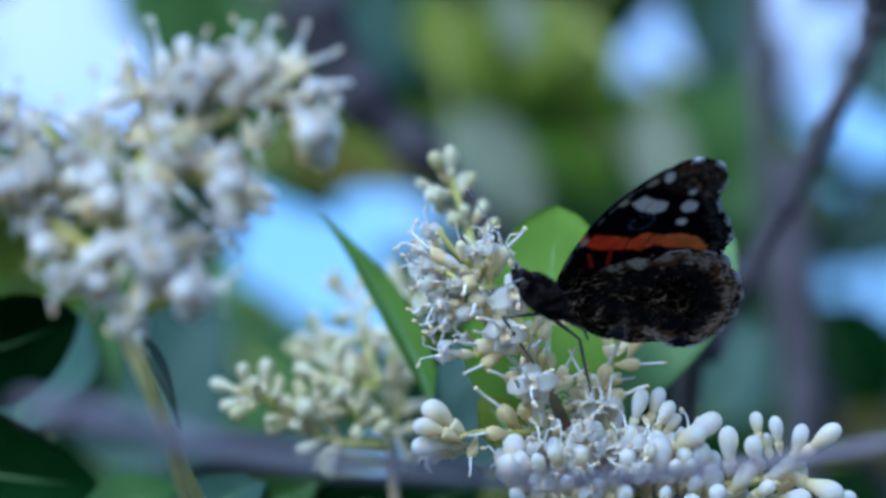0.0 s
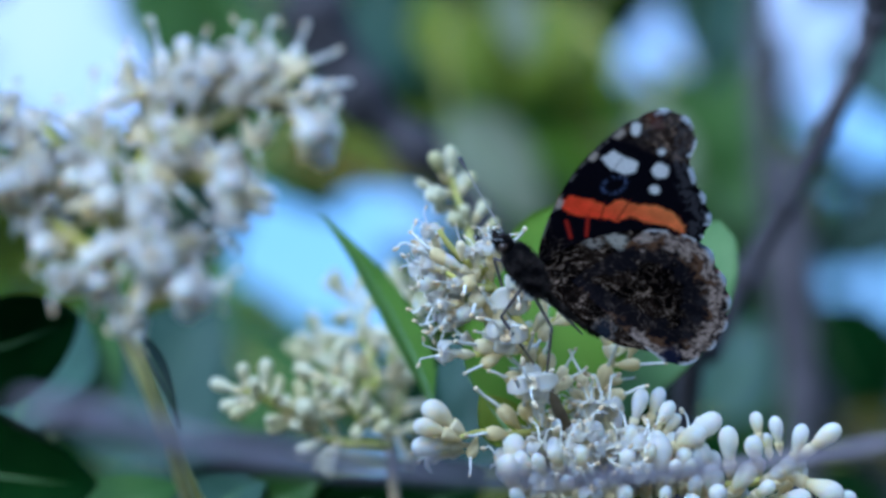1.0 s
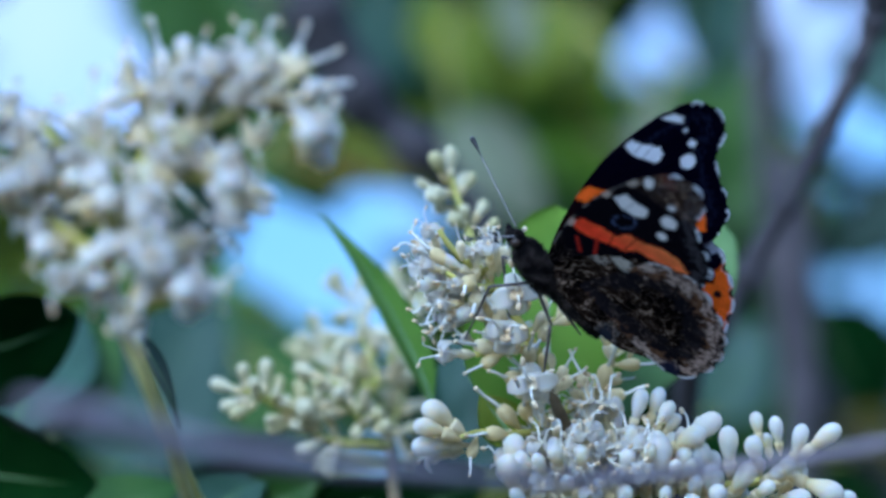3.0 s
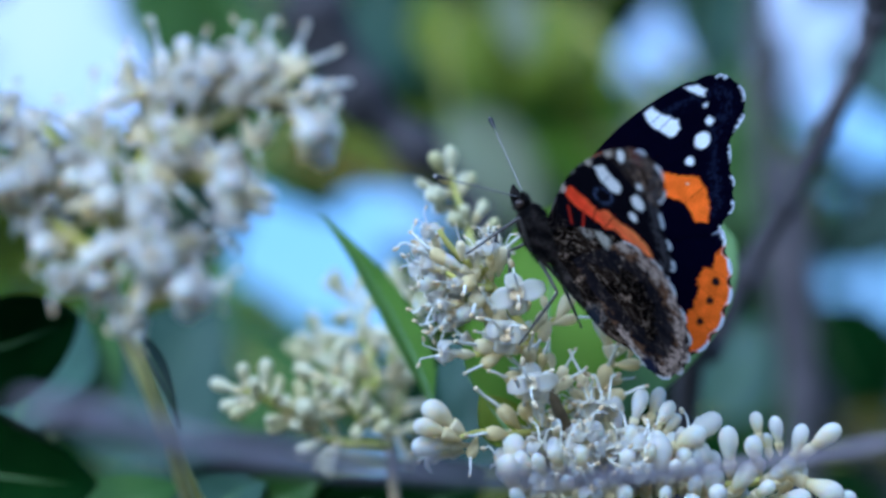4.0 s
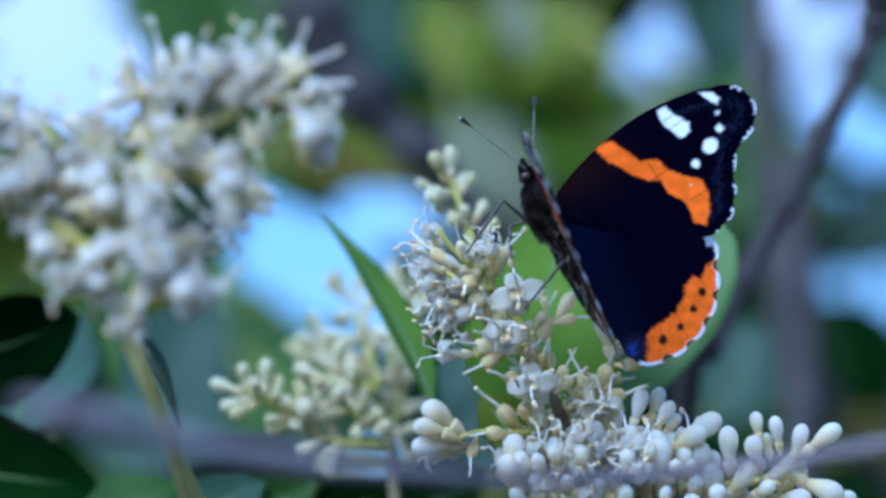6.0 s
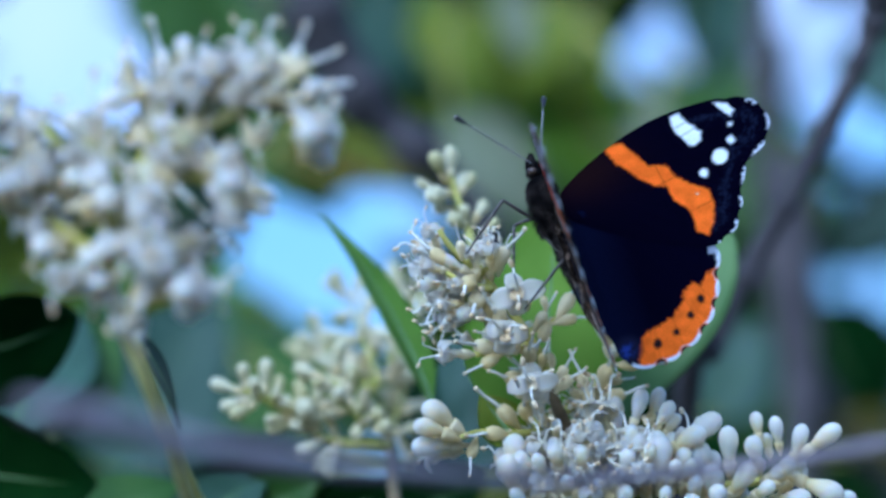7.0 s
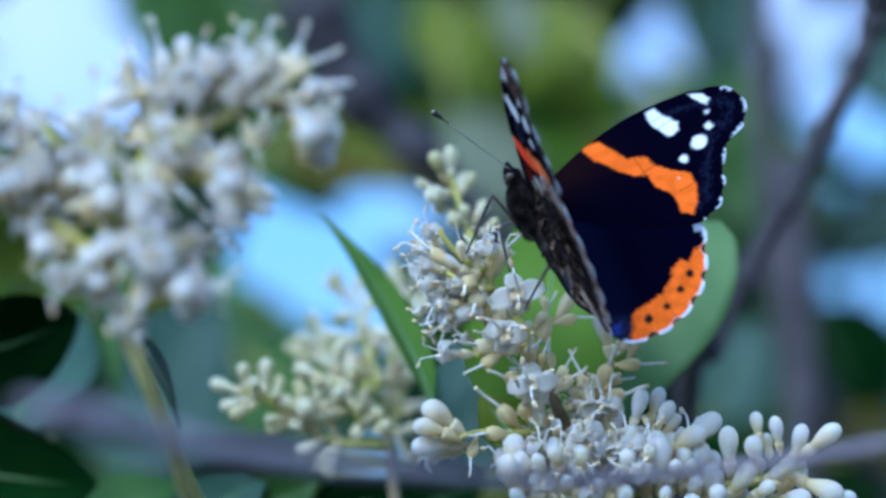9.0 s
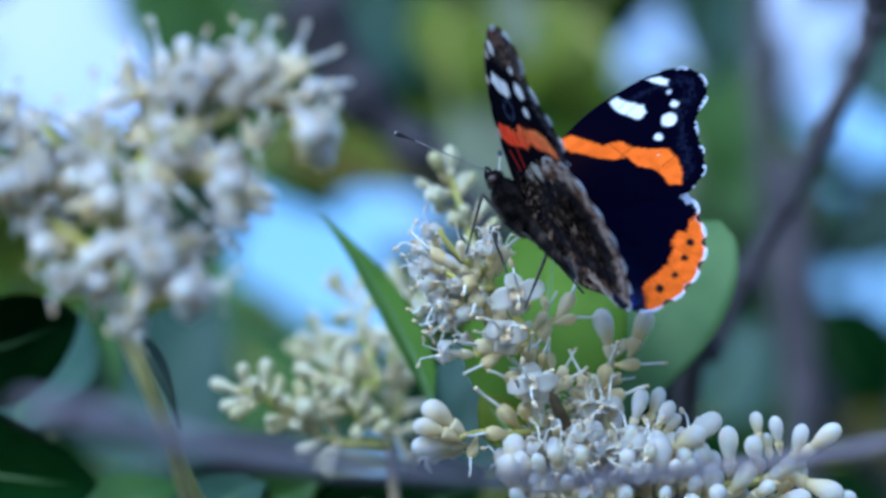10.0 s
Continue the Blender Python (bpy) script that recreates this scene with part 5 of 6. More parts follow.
def fore_under(p, edge):
    n1, n2 = grain(p, 0.9, 31), grain(p, 3.0, 32)
    w = (n2 - 0.5) * 0.7
    col = np.tile(np.array((0.005, 0.0045, 0.008)), (len(p), 1))
    root = soft(p[:, 1] - 5.0, 3.0)
    col = col * (1 - root * 0.6) + marbled(p, 40) * root * 0.6
    d, gap = margin(p, edge, FORE_VEINS)
    apex = soft(-(p[:, 1] - 25.0 + 0.35 * (p[:, 0] + 1)), 2.0)
    am = marbled(p * 1.3, 50) * np.array((1.5, 1.4, 1.3)) + np.array((0.05, 0.04, 0.035)) * n1[:, None]
    col = col * (1 - apex * 0.85) + am * apex * 0.85
    col = mixed(col, (0.11, 0.035, 0.02), soft(spot(p, (0.6, 29.0), 1.0, 1.4, 20) + w, 0.7) * 0.7)
    edge_grey = soft(np.abs(d - 1.5) - 0.6 + w * 2.6, 0.6) * soft(18.5 - p[:, 1], 2.0) * ((p[:, 0] < 0.5) | (p[:, 1] > 31))[:, None]
    col = mixed(col, (0.30, 0.28, 0.30), edge_grey * 0.16)
    band = [(0.4, 9.5), (0.3, 11.8), (-2.1, 13.4), (-4.2, 14.2), (-4.6, 16.3), (-6.3, 17.0), (-8.4, 19.0), (-11.0, 19.9), (-13.4, 19.3), (-14.2, 18.2), (-11.5, 17.6), (-9.3, 15.8), (-7.4, 15.2),
            (-6.8, 13.2), (-4.8, 12.0), (-3.0, 10.2), (-1.4, 9.3)]
    fade = np.clip((p[:, 1] - 12) / 8, 0, 1)[:, None]
    tone = (np.array((1.0, 0.085, 0.020)) * (1 - fade) + np.array((0.95, 0.30, 0.075)) * fade) * (1 - 0.25 * n1[:, None])
    m = soft(poly_dist(p, band) + w * 0.6, 0.35)
    col = col * (1 - m) + tone * m
    for ln in ([(-5.6, 17.2), (-6.6, 13.4)], [(-3.5, 14.6), (-5.2, 11.6)]):
        col = mixed(col, (0.10, 0.01, 0.008), soft(line_dist(p, ln) - 0.1, 0.2) * 0.8)
    for ln in ([(-3.6, 11.0), (-5.6, 8.4)], [(-2.2, 8.2), (-4.4, 6.6)]):
        col = mixed(col, (0.45, 0.03, 0.015), soft(line_dist(p, ln) - 0.25, 0.25) * 0.8)
    white = (0.92, 0.90, 0.88)
    bar = [(1.5, 19.3), (1.2, 21.4), (-0.7, 21.9), (-2.4, 22.4), (-3.1, 21.2), (-2.5, 19.8), (-0.6, 19.0)]
    col = mixed(col, white, soft(poly_dist(p, bar) + w * 0.4, 0.3))
    col = mixed(col, (0.1, 0.09, 0.1), soft(line_dist(p, [(-0.9, 18.9), (-0.4, 22.0)]) - 0.06, 0.14) * 0.8)
    for c, r, s in (((-5.2, 23.6), 1.1, 1.15), ((-6.7, 20.8), 0.68, 1.1), ((-3.3, 25.9), 0.5, 1.0), ((1.4, 26.2), 0.7, 1.5)):
        col = mixed(col, white, soft(spot(p, c, r, s, 50) + w * 0.3, 0.3))
    ring = soft(np.abs(spot(p, (-2.6, 17.4), 1.15, 1.5, 100)) - 0.22 + w * 0.8, 0.4)
    col = mixed(col, (0.13, 0.16, 0.30), ring * soft(0.5 - n2, 0.3) * 0.8)
    cd = line_dist(p, [(-1.6, 4.0), (0.0, 7.6), (1.5, 12.0), (2.5, 16.5), (2.8, 20.7), (2.7, 25.0)])
    for c in ((0.6, 9.6), (2.6, 18.8), (2.4, 24.0)):
        col = mixed(col, (0.50, 0.42, 0.34), soft(spot(p, c, 0.9, 1.0) + w * 0.4, 0.4) * soft(cd - 0.9, 0.3))
    col = mixed(col, (0.30, 0.27, 0.23), soft(cd - 0.25, 0.2) * soft(0.45 - grain(p, 1.6, 77), 0.2) * 0.5)
    out = ((p[:, 1] > 19.5) & ((p[:, 0] < 1.2) | (p[:, 1] > 30.5)))[:, None]
    fringe = soft(d - 0.4 - w, 0.3) * soft(0.9 - gap, 0.3) * out
    return mixed(col, (0.70, 0.72, 0.78), fringe)


def wing_edge(edge_pts, centre, ends):
    """The wing's outline; it steps in a little at each vein's end."""
    edge = closed_spline(edge_pts, 14)
    gap = np.min([np.hypot(*(edge - np.array(e)).T) for e in ends], axis=0)
    tow = np.array(centre) - edge
    tow /= np.linalg.norm(tow, axis=1)[:, None]
    return edge + tow * (0.42 * np.exp(-(gap / 0.75) ** 2))[:, None]


def wing_rise(name, p, root, ends):
    """Height of the wing's middle sheet: gently dished, raised along the veins."""
    reach = np.hypot(*(p - np.array(root)).T)
    z = 0.0016 * reach ** 2 - 0.035 * reach
    z = z + 0.035 * np.exp(-(vein_lines(p, root, ends) / 0.3) ** 2)
    lift = 0.15 if "fore" in name else 0.05
    z = z + lift * np.clip(reach / 6, 0, 1)
    if "hind" in name:
        f = np.clip((3.6 - p[:, 1]) / 4.2, 0, 1) * np.clip((-4.0 - p[:, 0]) / 4, 0, 1) * np.clip((p[:, 0] + 28) / 8, 0, 1)
        z = z - 1.2 * f * f * (3 - 2 * f)
    return z


def wing_fringe(name, edge_pts, centre, ends, root, side):
    """White hair tufts between the vein ends along the outer margin."""
    edge = wing_edge(edge_pts, centre, ends)
    fore = "fore" in name
    if fore:
        out = (edge[:, 1] > 19.5) & ((edge[:, 0] < 1.2) | (edge[:, 1] > 30.5))
    else:
        out = (edge[:, 0] < -14.0) & (edge[:, 1] > 3.8)
    gap = np.min([np.hypot(*(edge - np.array(e)).T) for e in ends], axis=0)
    full = np.clip((gap - 1.25) / 0.4, 0, 1) * out
    tow = np.array(centre) - edge
    tow /= np.linalg.norm(tow, axis=1)[:, None]
    z = wing_rise(name, edge, root, ends)
    vs, fs = [], []
    n = len(edge)
    for k in range(n):
        h = full[k]
        for d, t in ((0.16, 0.05), (0.05, 0.13), (-0.11, 0.08), (-0.11, -0.08), (0.05, -0.13), (0.16, -0.05)):
            q = edge[k] + tow[k] * (d if d > 0 else d * h)
            vs.append((q[0] * MM, q[1] * MM, (z[k] + t * h) * side * MM))
    for k in range(n):
        k2 = (k + 1) % n
        if full[k] + full[k2] > 0:
            fs += [(6 * k + i, 6 * k2 + i, 6 * k2 + (i + 1) % 6, 6 * k + (i + 1) % 6) for i in range(6)]
    return mesh_of(name, vs, fs, FRINGE)


def wing_surface(name, edge_pts, centre, ends, root, side, upper, paint):
    """One face of a wing, in the wing's own space: x to the head, y outwards, z up or down by side."""
    edge = wing_edge(edge_pts, centre, ends)
    n, rings = len(edge), 64
    rr = np.concatenate([np.linspace(0.0, 0.80, rings * 2 // 3, endpoint=False)[1:], np.linspace(0.80, 1.0, rings // 3 + 1)])
    c = np.array(centre)
    p = np.concatenate([[c]] + [c + (edge - c) * r for r in rr])
    z = wing_rise(name, p, root, ends) + (0.04 if upper else -0.04)
    vs = np.column_stack([p, z * side]) * MM
    fs = []
    for k in range(n):
        k2 = (k + 1) % n
        fs.append((0, 1 + k, 1 + k2))
    for i in range(len(rr) - 1):
        a, b = 1 + i * n, 1 + (i + 1) * n
        for k in range(n):
            k2 = (k + 1) % n
            fs.append((a + k, b + k, b + k2, a + k2))
    # every face turns outwards: up on the upper side, down on the under side
    area = np.sum(edge[:, 0] * np.roll(edge[:, 1], -1) - edge[:, 1] * np.roll(edge[:, 0], -1))
    if (area > 0) != ((side > 0) == upper):
        fs = [tuple(reversed(f)) for f in fs]
    me = mesh_of(name, vs.tolist(), fs, WING)
    col = me.color_attributes.new("pigment", "FLOAT_COLOR", "POINT")
    rgb = np.clip(paint(p, edge), 0.0008, 1)
    col.data.foreach_set("color", np.column_stack([rgb, np.ones(len(p))]).astype(np.float32).ravel())
    return me


def build_wing(butterfly, fore, side):
    name = "forewing" if fore else "hindwing"
    edge, centre, ends, root = (FORE_EDGE, (-6.0, 15.0), FORE_VEINS, (-3.5, 2.5)) if fore else (HIND_EDGE, (-16.5, 9.0), HIND_VEINS, (-6.0, 2.0))
    paints = (fore_upper, fore_under) if fore else (hind_upper, hind_under)
    w = new(name)
    w.empty_display_size = 0.005
    w.parent = butterfly
    part("upper_side", wing_surface(name + "_upper", edge, centre, ends, root, side, True, paints[0]), w, None,
         "black upper side with orange band and white spots" if fore else "black upper side with black-dotted orange border")
    part("under_side", wing_surface(name + "_under", edge, centre, ends, root, side, False, paints[1]), w, None,
         "dark under side with red band and white spots" if fore else "brown marbled under side")
    part("fringe", wing_fringe(name + "_fringe", edge, centre, ends, root, side), w, None, "white tufted fringe")
    return w


def blob(stations, seg=18):
    """Rings along x: (x, centre height, half width, half height) in mm."""
    vs, fs = [], []
    for x, z, w, h in stations:
        for k in range(seg):
            a = 2 * math.pi * k / seg
            vs.append((x * MM, w * math.cos(a) * MM, (z + h * math.sin(a)) * MM))
    for i in range(len(stations) - 1):
        for k in range(seg):
            k2 = (k + 1) % seg
            fs.append((i * seg + k, (i + 1) * seg + k, (i + 1) * seg + k2, i * seg + k2))
    fs.append(tuple(range(seg)))
    fs.append(tuple((len(stations) - 1) * seg + k for k in range(seg - 1, -1, -1)))
    return vs, fs


def fur_of(stations, count, length, rng, lay):
    """Short hairs that stand off a body part and lie back along it."""
    vs, fs = [], []
    for _ in range(count):
        i = rng.randrange(len(stations) - 1)
        t = rng.random()
        x, z, w, h = (a + (b - a) * t for a, b in zip(stations[i], stations[i + 1]))
        a = rng.uniform(0, 2 * math.pi)
        p = Vector((x, w * math.cos(a), z + h * math.sin(a))) * 0.99
        nrm = Vector((0, math.cos(a), math.sin(a)))
        d = (nrm + Vector((lay, 0, 0)) + Vector((rng.uniform(-0.4, 0.4), rng.uniform(-0.4, 0.4), rng.uniform(-0.4, 0.4)))).normalized() * length * rng.uniform(0.5, 1.1)
        s = nrm.cross(d).normalized() * 0.065
        o = len(vs)
        vs += [(p + s) * MM, (p - s) * MM, (p + d * 0.6 + nrm * 0.05) * MM, (p + d) * MM]
        fs += [(o, o + 1, o + 2), (o, o + 2, o + 3), (o + 1, o + 3, o + 2)]
    return vs, fs


THORAX = [(0.1, -1.1, 0.8, 0.9), (-0.6, -1.2, 1.3, 1.4), (-2.0, -1.35, 1.8, 1.8), (-4.2, -1.5, 1.95, 1.95), (-6.4, -1.5, 1.7, 1.75), (-7.8, -1.5, 1.3, 1.4)]
HEAD = [(1.9, -1.0, 0.35, 0.4), (1.6, -1.0, 0.85, 0.85), (0.8, -1.05, 1.1, 1.1), (0.0, -1.1, 0.9, 0.95)]


def build_butterfly():
    bf = thing("butterfly", "black butterfly with orange bands and white spots, feeding on the flowers", "butterfly")
    rng = random.Random(77)
    part("thorax", mesh_of("thorax", *blob(THORAX), FUR), bf)
    part("fur", mesh_of("fur", *merge(fur_of(THORAX, 4200, 1.15, rng, -0.8), fur_of(HEAD, 700, 0.6, rng, 0.2)), HAIR, False), bf)
    rings = []
    for i in range(31):
        t = i / 30
        r = 1.75 * math.sin(math.pi * (0.30 + 0.66 * t)) ** 0.8 + 0.12
        r *= 1 - 0.07 * (math.cos(2 * math.pi * t * 7) > 0.6)
        rings.append((-7.2 - 11.0 * t, -1.0 + 0.1 * t, r * 0.74, r * 0.78))
    part("abdomen", mesh_of("abdomen", *blob(rings), FUR), bf)
    part("abdomen_fur", mesh_of("abdomen_fur", *fur_of(rings, 1200, 0.6, rng, -1.5), HAIR, False), bf)
    hd = part("head", mesh_of("head", *blob(HEAD), FUR), bf)
    for s in (-1, 1):
        part("eye", mesh_of("eye", *moved(lathe([(0.1, -0.75), (0.55, -0.5), (0.75, 0), (0.55, 0.5), (0.1, 0.75)], 14), pose(0.9 * MM, s * 0.8 * MM, -0.95 * MM)), EYE), hd)
        palp = [(1.0 * MM, s * 0.35 * MM, -1.5 * MM), (2.2 * MM, s * 0.35 * MM, -1.25 * MM), (3.4 * MM, s * 0.2 * MM, -0.75 * MM)]
        part("palp", mesh_of("palp", *tube(spline(palp, 5), [0.5 * MM, 0.62 * MM, 0.14 * MM], 8), FUR), hd)
    wings = {}
    for fore in (True, False):
        for s in (1, -1):
            wings[fore, s] = build_wing(bf, fore, -s)
    ants = {}
    for s in (1, -1):
        a = new("antenna")
        a.parent = bf
        a.empty_display_size = 0.002
        n = 60
        prof, ring = [], []
        for i in range(n + 1):
            t = i / n
            r = 0.095 + 0.33 * max(0.0, (t - 0.86) / 0.14) ** 0.6 if t < 0.985 else 0.2
            prof.append((r, t * ANTENNA))
        part("shaft", mesh_of("shaft", *lathe(prof, 8), BLACK), a)
        for i in range(26):
            z = (0.06 + 0.029 * i) * ANTENNA
            ring.append(lathe([(0.07, z), (0.115, z + 0.02), (0.115, z + 0.14), (0.07, z + 0.16)], 8))
        part("band", mesh_of("band", *merge(*ring), PALE), a, None, "pale rings on the shaft")
        part("club_tip", mesh_of("club_tip", *lathe([(0.20, 0.984 * ANTENNA), (0.24, 0.992 * ANTENNA), (0.18, 1.004 * ANTENNA), (0.04, 1.010 * ANTENNA)], 8), PALE), a)
        ants[s] = a
    legs = []
    for hip, knee, feet in LEGS:
        f = part("femur", mesh_of("femur", *lathe([(0.22, 0), (0.27, 1.5), (0.20, UPPER_LEG - 0.3), (0.15, UPPER_LEG)], 8), CHITIN), bf)
        sh = part("shin", mesh_of("shin", *lathe([(0.2, 0), (0.24, 0.6), (0.2, LOWER_LEG * 0.6), (0.15, LOWER_LEG * 0.62), (0.17, LOWER_LEG * 0.64), (0.12, LOWER_LEG)], 8), CHITIN), bf)
        legs.append((f, sh, hip, knee, feet))
    return bf, wings, ants, legs


# seconds; place of the wing root; forward axis; dorsal axis; opening of the right and the left wings; sweep of fore and hind wings
FLIGHT = [
    (0.0, 11.96, -3.89, 6.0, (-0.633, 0.410, 0.657), (0.766, 0.456, 0.453), 1.1, 1.1, 5.4, 1.7),
    (0.5, 11.68, -3.30, 6.1, (-0.649, 0.497, 0.576), (0.759, 0.377, 0.530), 1.3, 1.3, 5.2, 0.9),
    (0.7, 8.96, -1.04, 5.9, (-0.727, 0.591, 0.350), (0.674, 0.513, 0.532), 0.4, 1.3, 4.7, 3.6),
    (1.0, 9.45, 0.62, 5.9, (-0.682, 0.648, 0.340), (0.711, 0.478, 0.516), 1.0, 1.0, 6.1, 1.4),
    (1.5, 10.80, 2.35, 5.3, (-0.495, 0.777, 0.389), (0.817, 0.263, 0.514), 14.9, 14.9, 10.2, 8.6),
    (2.0, 11.09, 1.09, 5.5, (-0.493, 0.680, 0.543), (0.843, 0.218, 0.493), 15.0, 15.0, 12.1, 9.3),
    (2.5, 11.01, 0.49, 5.7, (-0.543, 0.670, 0.507), (0.814, 0.270, 0.515), 21.2, 21.2, 9.2, 5.8),
    (2.7, 11.78, 0.50, 6.3, (-0.548, 0.668, 0.503), (0.809, 0.269, 0.523), 10.9, 11.0, 7.7, 2.6),
    (3.8, 8.00, 5.39, 4.1, (-0.679, 0.731, 0.061), (0.674, 0.590, 0.445), 35.3, 35.3, 5.1, 0.1),
    (4.0, 11.74, 6.01, 2.2, (-0.545, 0.832, 0.101), (0.731, 0.413, 0.543), 28.9, 28.9, -0.4, -1.0),
    (4.2, 11.14, 6.67, 1.7, (-0.525, 0.850, -0.028), (0.684, 0.442, 0.580), 38.2, 38.2, 1.6, -1.1),
    (4.5, 11.67, 7.77, -0.5, (-0.476, 0.849, -0.230), (0.623, 0.510, 0.593), 33.8, 33.6, 3.0, -1.3),
    (4.7, 12.88, 8.77, -1.2, (-0.380, 0.895, -0.233), (0.654, 0.438, 0.616), 35.6, 35.3, 2.3, -1.2),
    (5.0, 12.83, 9.47, -0.1, (-0.411, 0.897, -0.160), (0.691, 0.422, 0.587), 54.4, 57.0, 0.6, -4.3),
    (5.2, 12.48, 9.39, -0.0, (-0.425, 0.892, -0.152), (0.686, 0.427, 0.589), 53.5, 56.1, 0.9, -3.9),
    (5.5, 12.44, 9.41, -0.2, (-0.427, 0.893, -0.144), (0.677, 0.421, 0.604), 51.0, 52.7, 0.9, -3.5),
    (5.7, 12.51, 9.37, -0.2, (-0.422, 0.896, -0.142), (0.677, 0.415, 0.608), 49.9, 51.7, 0.7, -3.2),
    (6.8, 13.13, 9.98, -0.0, (-0.348, 0.925, -0.150), (0.714, 0.365, 0.597), 54.9, 57.5, 0.5, -2.6),
    (7.0, 13.45, 10.01, -0.3, (-0.336, 0.928, -0.159), (0.699, 0.359, 0.618), 50.5, 52.0, -0.0, -2.6),
    (7.2, 13.38, 10.01, -1.0, (-0.307, 0.915, -0.262), (0.692, 0.404, 0.599), 39.8, 39.8, 0.2, -0.7),
    (7.5, 14.15, 9.41, -0.3, (-0.281, 0.868, -0.409), (0.651, 0.486, 0.584), 45.4, 45.8, -2.0, -3.7),
    (8.0, 13.59, 9.67, -0.0, (-0.281, 0.838, -0.468), (0.663, 0.522, 0.536), 56.4, 58.7, -1.1, -4.3),
    (8.5, 12.54, 9.24, -0.1, (-0.339, 0.811, -0.478), (0.632, 0.572, 0.523), 52.0, 54.4, -1.8, -5.4),
    (9.0, 10.51, 9.47, -0.2, (-0.405, 0.790, -0.461), (0.595, 0.610, 0.523), 45.4, 46.5, -0.8, -3.6),
    (9.2, 9.47, 9.65, -0.2, (-0.442, 0.760, -0.477), (0.596, 0.646, 0.477), 47.9, 50.7, -1.1, -3.9),
    (9.5, 8.45, 9.71, -0.0, (-0.553, 0.656, -0.514), (0.574, 0.747, 0.336), 48.9, 49.5, 1.1, -4.1),
    (10.0, 8.22, 9.39, -0.1, (-0.556, 0.661, -0.505), (0.559, 0.746, 0.361), 46.5, 45.2, 1.7, -3.0),
]
# seconds; the way each antenna points, in the body's space
RIGHT_ANTENNA = [
    (0.0, 0.293, -0.921, -0.256),
    (1.0, 0.534, -0.808, -0.247),
    (1.5, 0.528, -0.756, -0.387),
    (2.0, 0.472, -0.749, -0.465),
    (2.5, 0.498, -0.713, -0.493),
    (2.7, 0.581, -0.727, -0.366),
    (3.8, 0.730, -0.671, -0.132),
    (4.0, 0.683, -0.676, -0.276),
    (4.2, 0.659, -0.650, -0.379),
    (4.5, 0.753, -0.651, -0.092),
    (4.7, 0.741, -0.667, -0.074),
    (5.0, 0.675, -0.726, -0.131),
    (5.2, 0.688, -0.713, -0.134),
    (5.5, 0.704, -0.698, -0.133),
    (5.7, 0.699, -0.699, -0.150),
    (6.8, 0.691, -0.706, -0.155),
    (7.0, 0.691, -0.691, -0.212),
    (7.5, 0.657, -0.726, -0.203),
    (8.0, 0.643, -0.732, -0.226),
    (8.5, 0.664, -0.730, -0.160),
    (9.0, 0.630, -0.762, -0.151),
    (9.2, 0.623, -0.769, -0.144),
    (10.0, 0.620, -0.765, -0.170),
]
LEFT_ANTENNA = [
    (0.0, 0.769, 0.624, 0.140),
    (1.0, 0.518, 0.790, 0.329),
    (1.5, 0.354, 0.907, 0.228),
    (2.0, 0.627, 0.777, 0.058),
    (2.5, 0.595, 0.801, 0.066),
    (2.7, 0.662, 0.743, 0.102),
    (3.8, 0.405, 0.913, 0.049),
    (4.0, 0.628, 0.764, -0.149),
    (4.2, 0.433, 0.901, -0.024),
    (4.5, 0.578, 0.798, 0.172),
    (4.7, 0.587, 0.792, 0.167),
    (5.0, 0.575, 0.810, 0.117),
    (5.2, 0.566, 0.812, 0.143),
    (5.5, 0.551, 0.817, 0.171),
    (5.7, 0.556, 0.814, 0.170),
    (6.8, 0.556, 0.822, 0.126),
    (7.0, 0.543, 0.840, -0.010),
    (7.2, -0.425, 0.762, -0.488),
    (7.5, 0.587, 0.795, 0.150),
    (8.0, 0.478, 0.878, 0.032),
    (8.5, 0.540, 0.838, 0.080),
    (9.0, 0.480, 0.866, 0.141),
    (9.2, 0.356, 0.922, 0.154),
    (9.5, 0.539, 0.840, -0.058),
    (10.0, 0.567, 0.816, -0.110),
]
ANTENNA = 15.0
UPPER_LEG, LOWER_LEG = 5.2, 8.8
# for each leg: hip on the body, the way in which the knee points, and the seconds from which each foothold on the flowers is kept
LEGS = [((-5.2, 1.6, -3.0), (-0.8, 0.6, 0.4), ((0.0, (12.3, -15.5, -2)), (1.5, (3.1, -11.3, 0)), (4.0, (3.1, -0.7, 2)))),
        ((-7.0, 1.2, -2.9), (1.0, 0.1, 0.3), ((0.0, (20, -19.4, -5)), (1.0, (13.7, -18.9, 0)), (4.0, (10.1, -12.9, 2)), (4.5, (10.9, -8.1, 2)))),
        ((-4.6, -1.2, -2.9), (-0.6, 0.2, -0.5), ((0.0, (9.2, -9.1, -4)), (4.5, (9.5, -5.4, -3)))),
        ((-7.4, 0.4, -2.9), (0.6, -0.3, -0.3), ((0.0, (19.8, -12.3, -10)), (4.5, (21.3, -8.2, -6))))]
butterfly, wings, antennae, legs = build_butterfly()


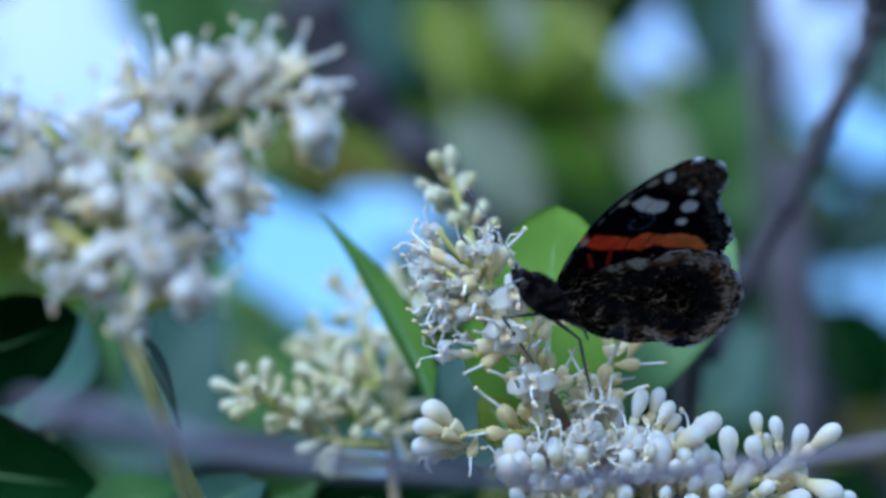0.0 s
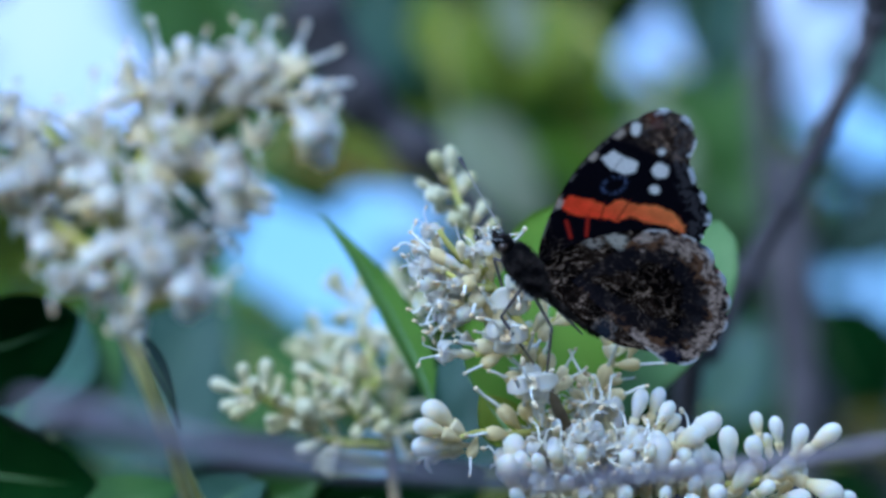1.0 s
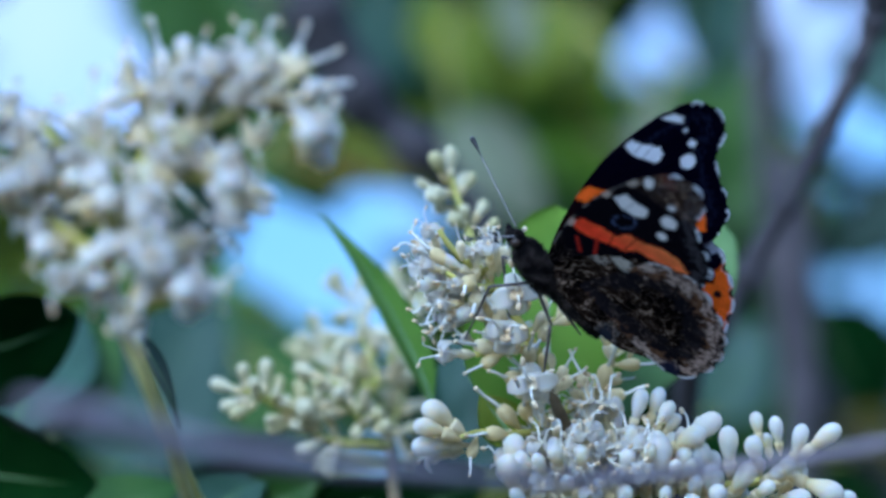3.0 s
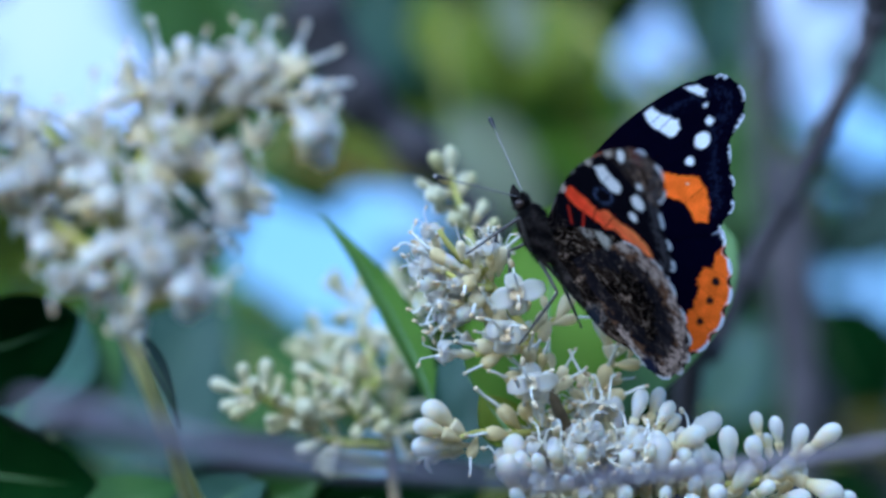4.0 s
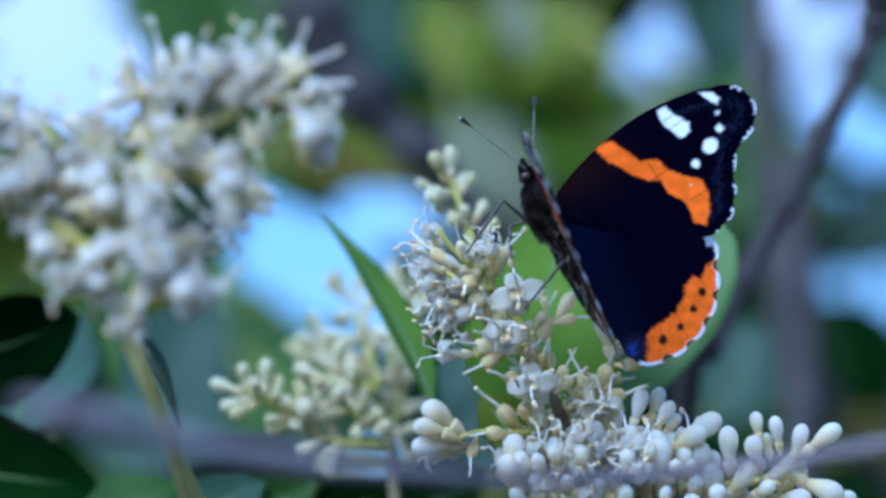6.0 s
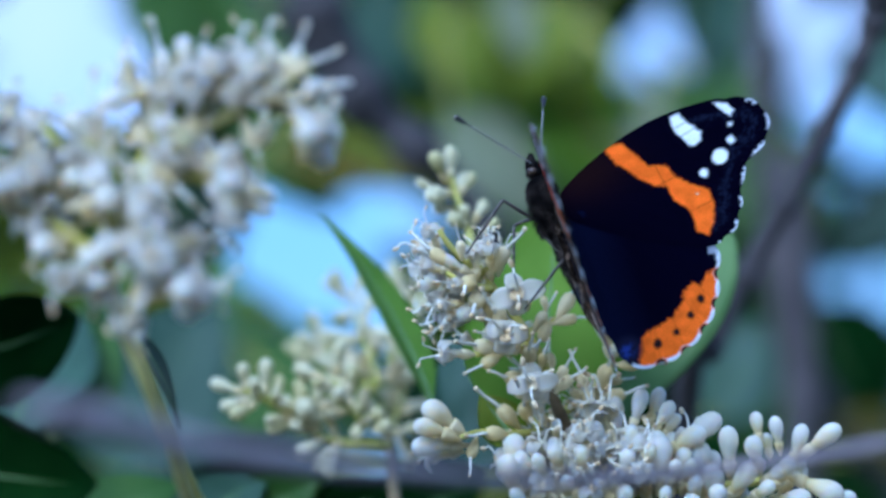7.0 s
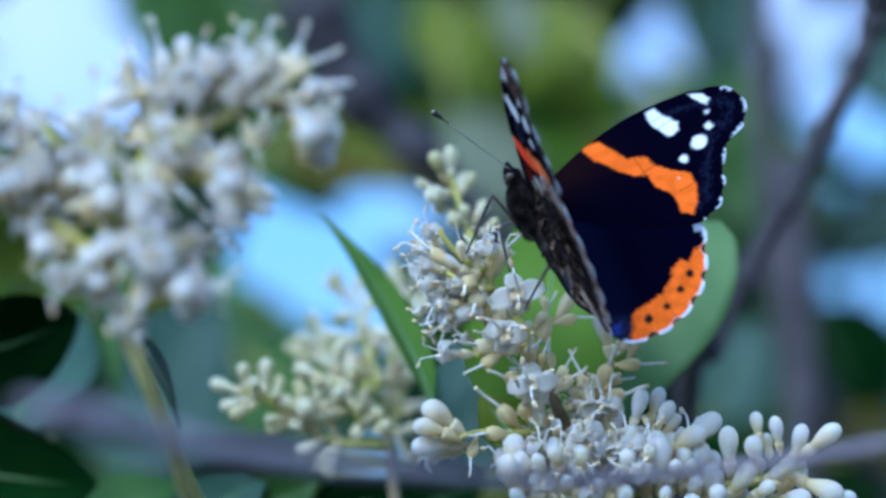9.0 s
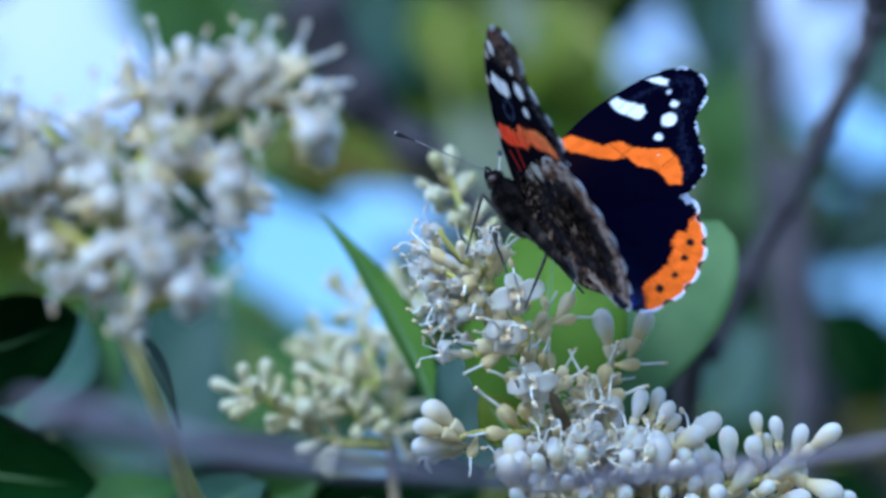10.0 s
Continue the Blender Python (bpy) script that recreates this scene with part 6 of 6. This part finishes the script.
def body_pose(x, y, z, f, d):
    f, d = Vector(f).normalized(), Vector(d)
    d = (d - f * d.dot(f)).normalized()
    m = Matrix((f, d.cross(f), d)).transposed().to_4x4()
    return BOUGH @ Matrix.Translation((x * MM, y * MM, z * MM)) @ m


def wing_pose(side, opening, sweep):
    a, s = radians(opening), radians(sweep)
    out = Vector((0, -side * math.sin(a), math.cos(a)))
    x = Vector((1, 0, 0)) * math.cos(s) - out * math.sin(s)
    y = Vector((1, 0, 0)) * math.sin(s) + out * math.cos(s)
    return Matrix((x, y, x.cross(y))).transposed().to_4x4()


def leg_poses(hip, foot, knee_way, body):
    """Two straight pieces from the hip to the foot, in the body's space."""
    h = Vector(hip) * MM
    t = body.inverted() @ at(*foot)
    k = body.inverted().to_3x3() @ (BOUGH.to_3x3() @ Vector(knee_way))
    u, l = UPPER_LEG * MM, LOWER_LEG * MM
    d = t - h
    dist = min(max(d.length, (l - u) * 1.1), (u + l) * 0.995)
    w = d.normalized()
    k = (k - w * k.dot(w)).normalized()
    along = (u * u + dist * dist - l * l) / (2 * dist)
    knee = h + w * along + k * math.sqrt(max(u * u - along * along, 0))
    return aim(h, knee - h), aim(knee, h + w * dist - knee)


def motions():
    rows = [(t, body_pose(x, y, z, f, d)) for t, x, y, z, f, d, *_ in FLIGHT]
    walk(butterfly, rows)
    for (fore, side), w in wings.items():
        walk(w, [(t, wing_pose(side, right if side > 0 else left, sf if fore else sh if side > 0 or left <= right else sh + 3.0)) for t, x, y, z, f, d, right, left, sf, sh in FLIGHT])
    for side, a in antennae.items():
        base = Vector((1.5, -side * 0.5, -0.4)) * MM
        walk(a, [(t, aim(base, (x, y, z))) for t, x, y, z in (RIGHT_ANTENNA if side > 0 else LEFT_ANTENNA)])
    for femur, shin, hip, knee, feet in legs:
        up, low = [], []
        for t, body in rows:
            foot = [p for start, p in feet if start <= t][-1]
            a, b = leg_poses(hip, foot, knee, body)
            up.append((t, a))
            low.append((t, b))
        walk(femur, up)
        walk(shin, low)


motions()
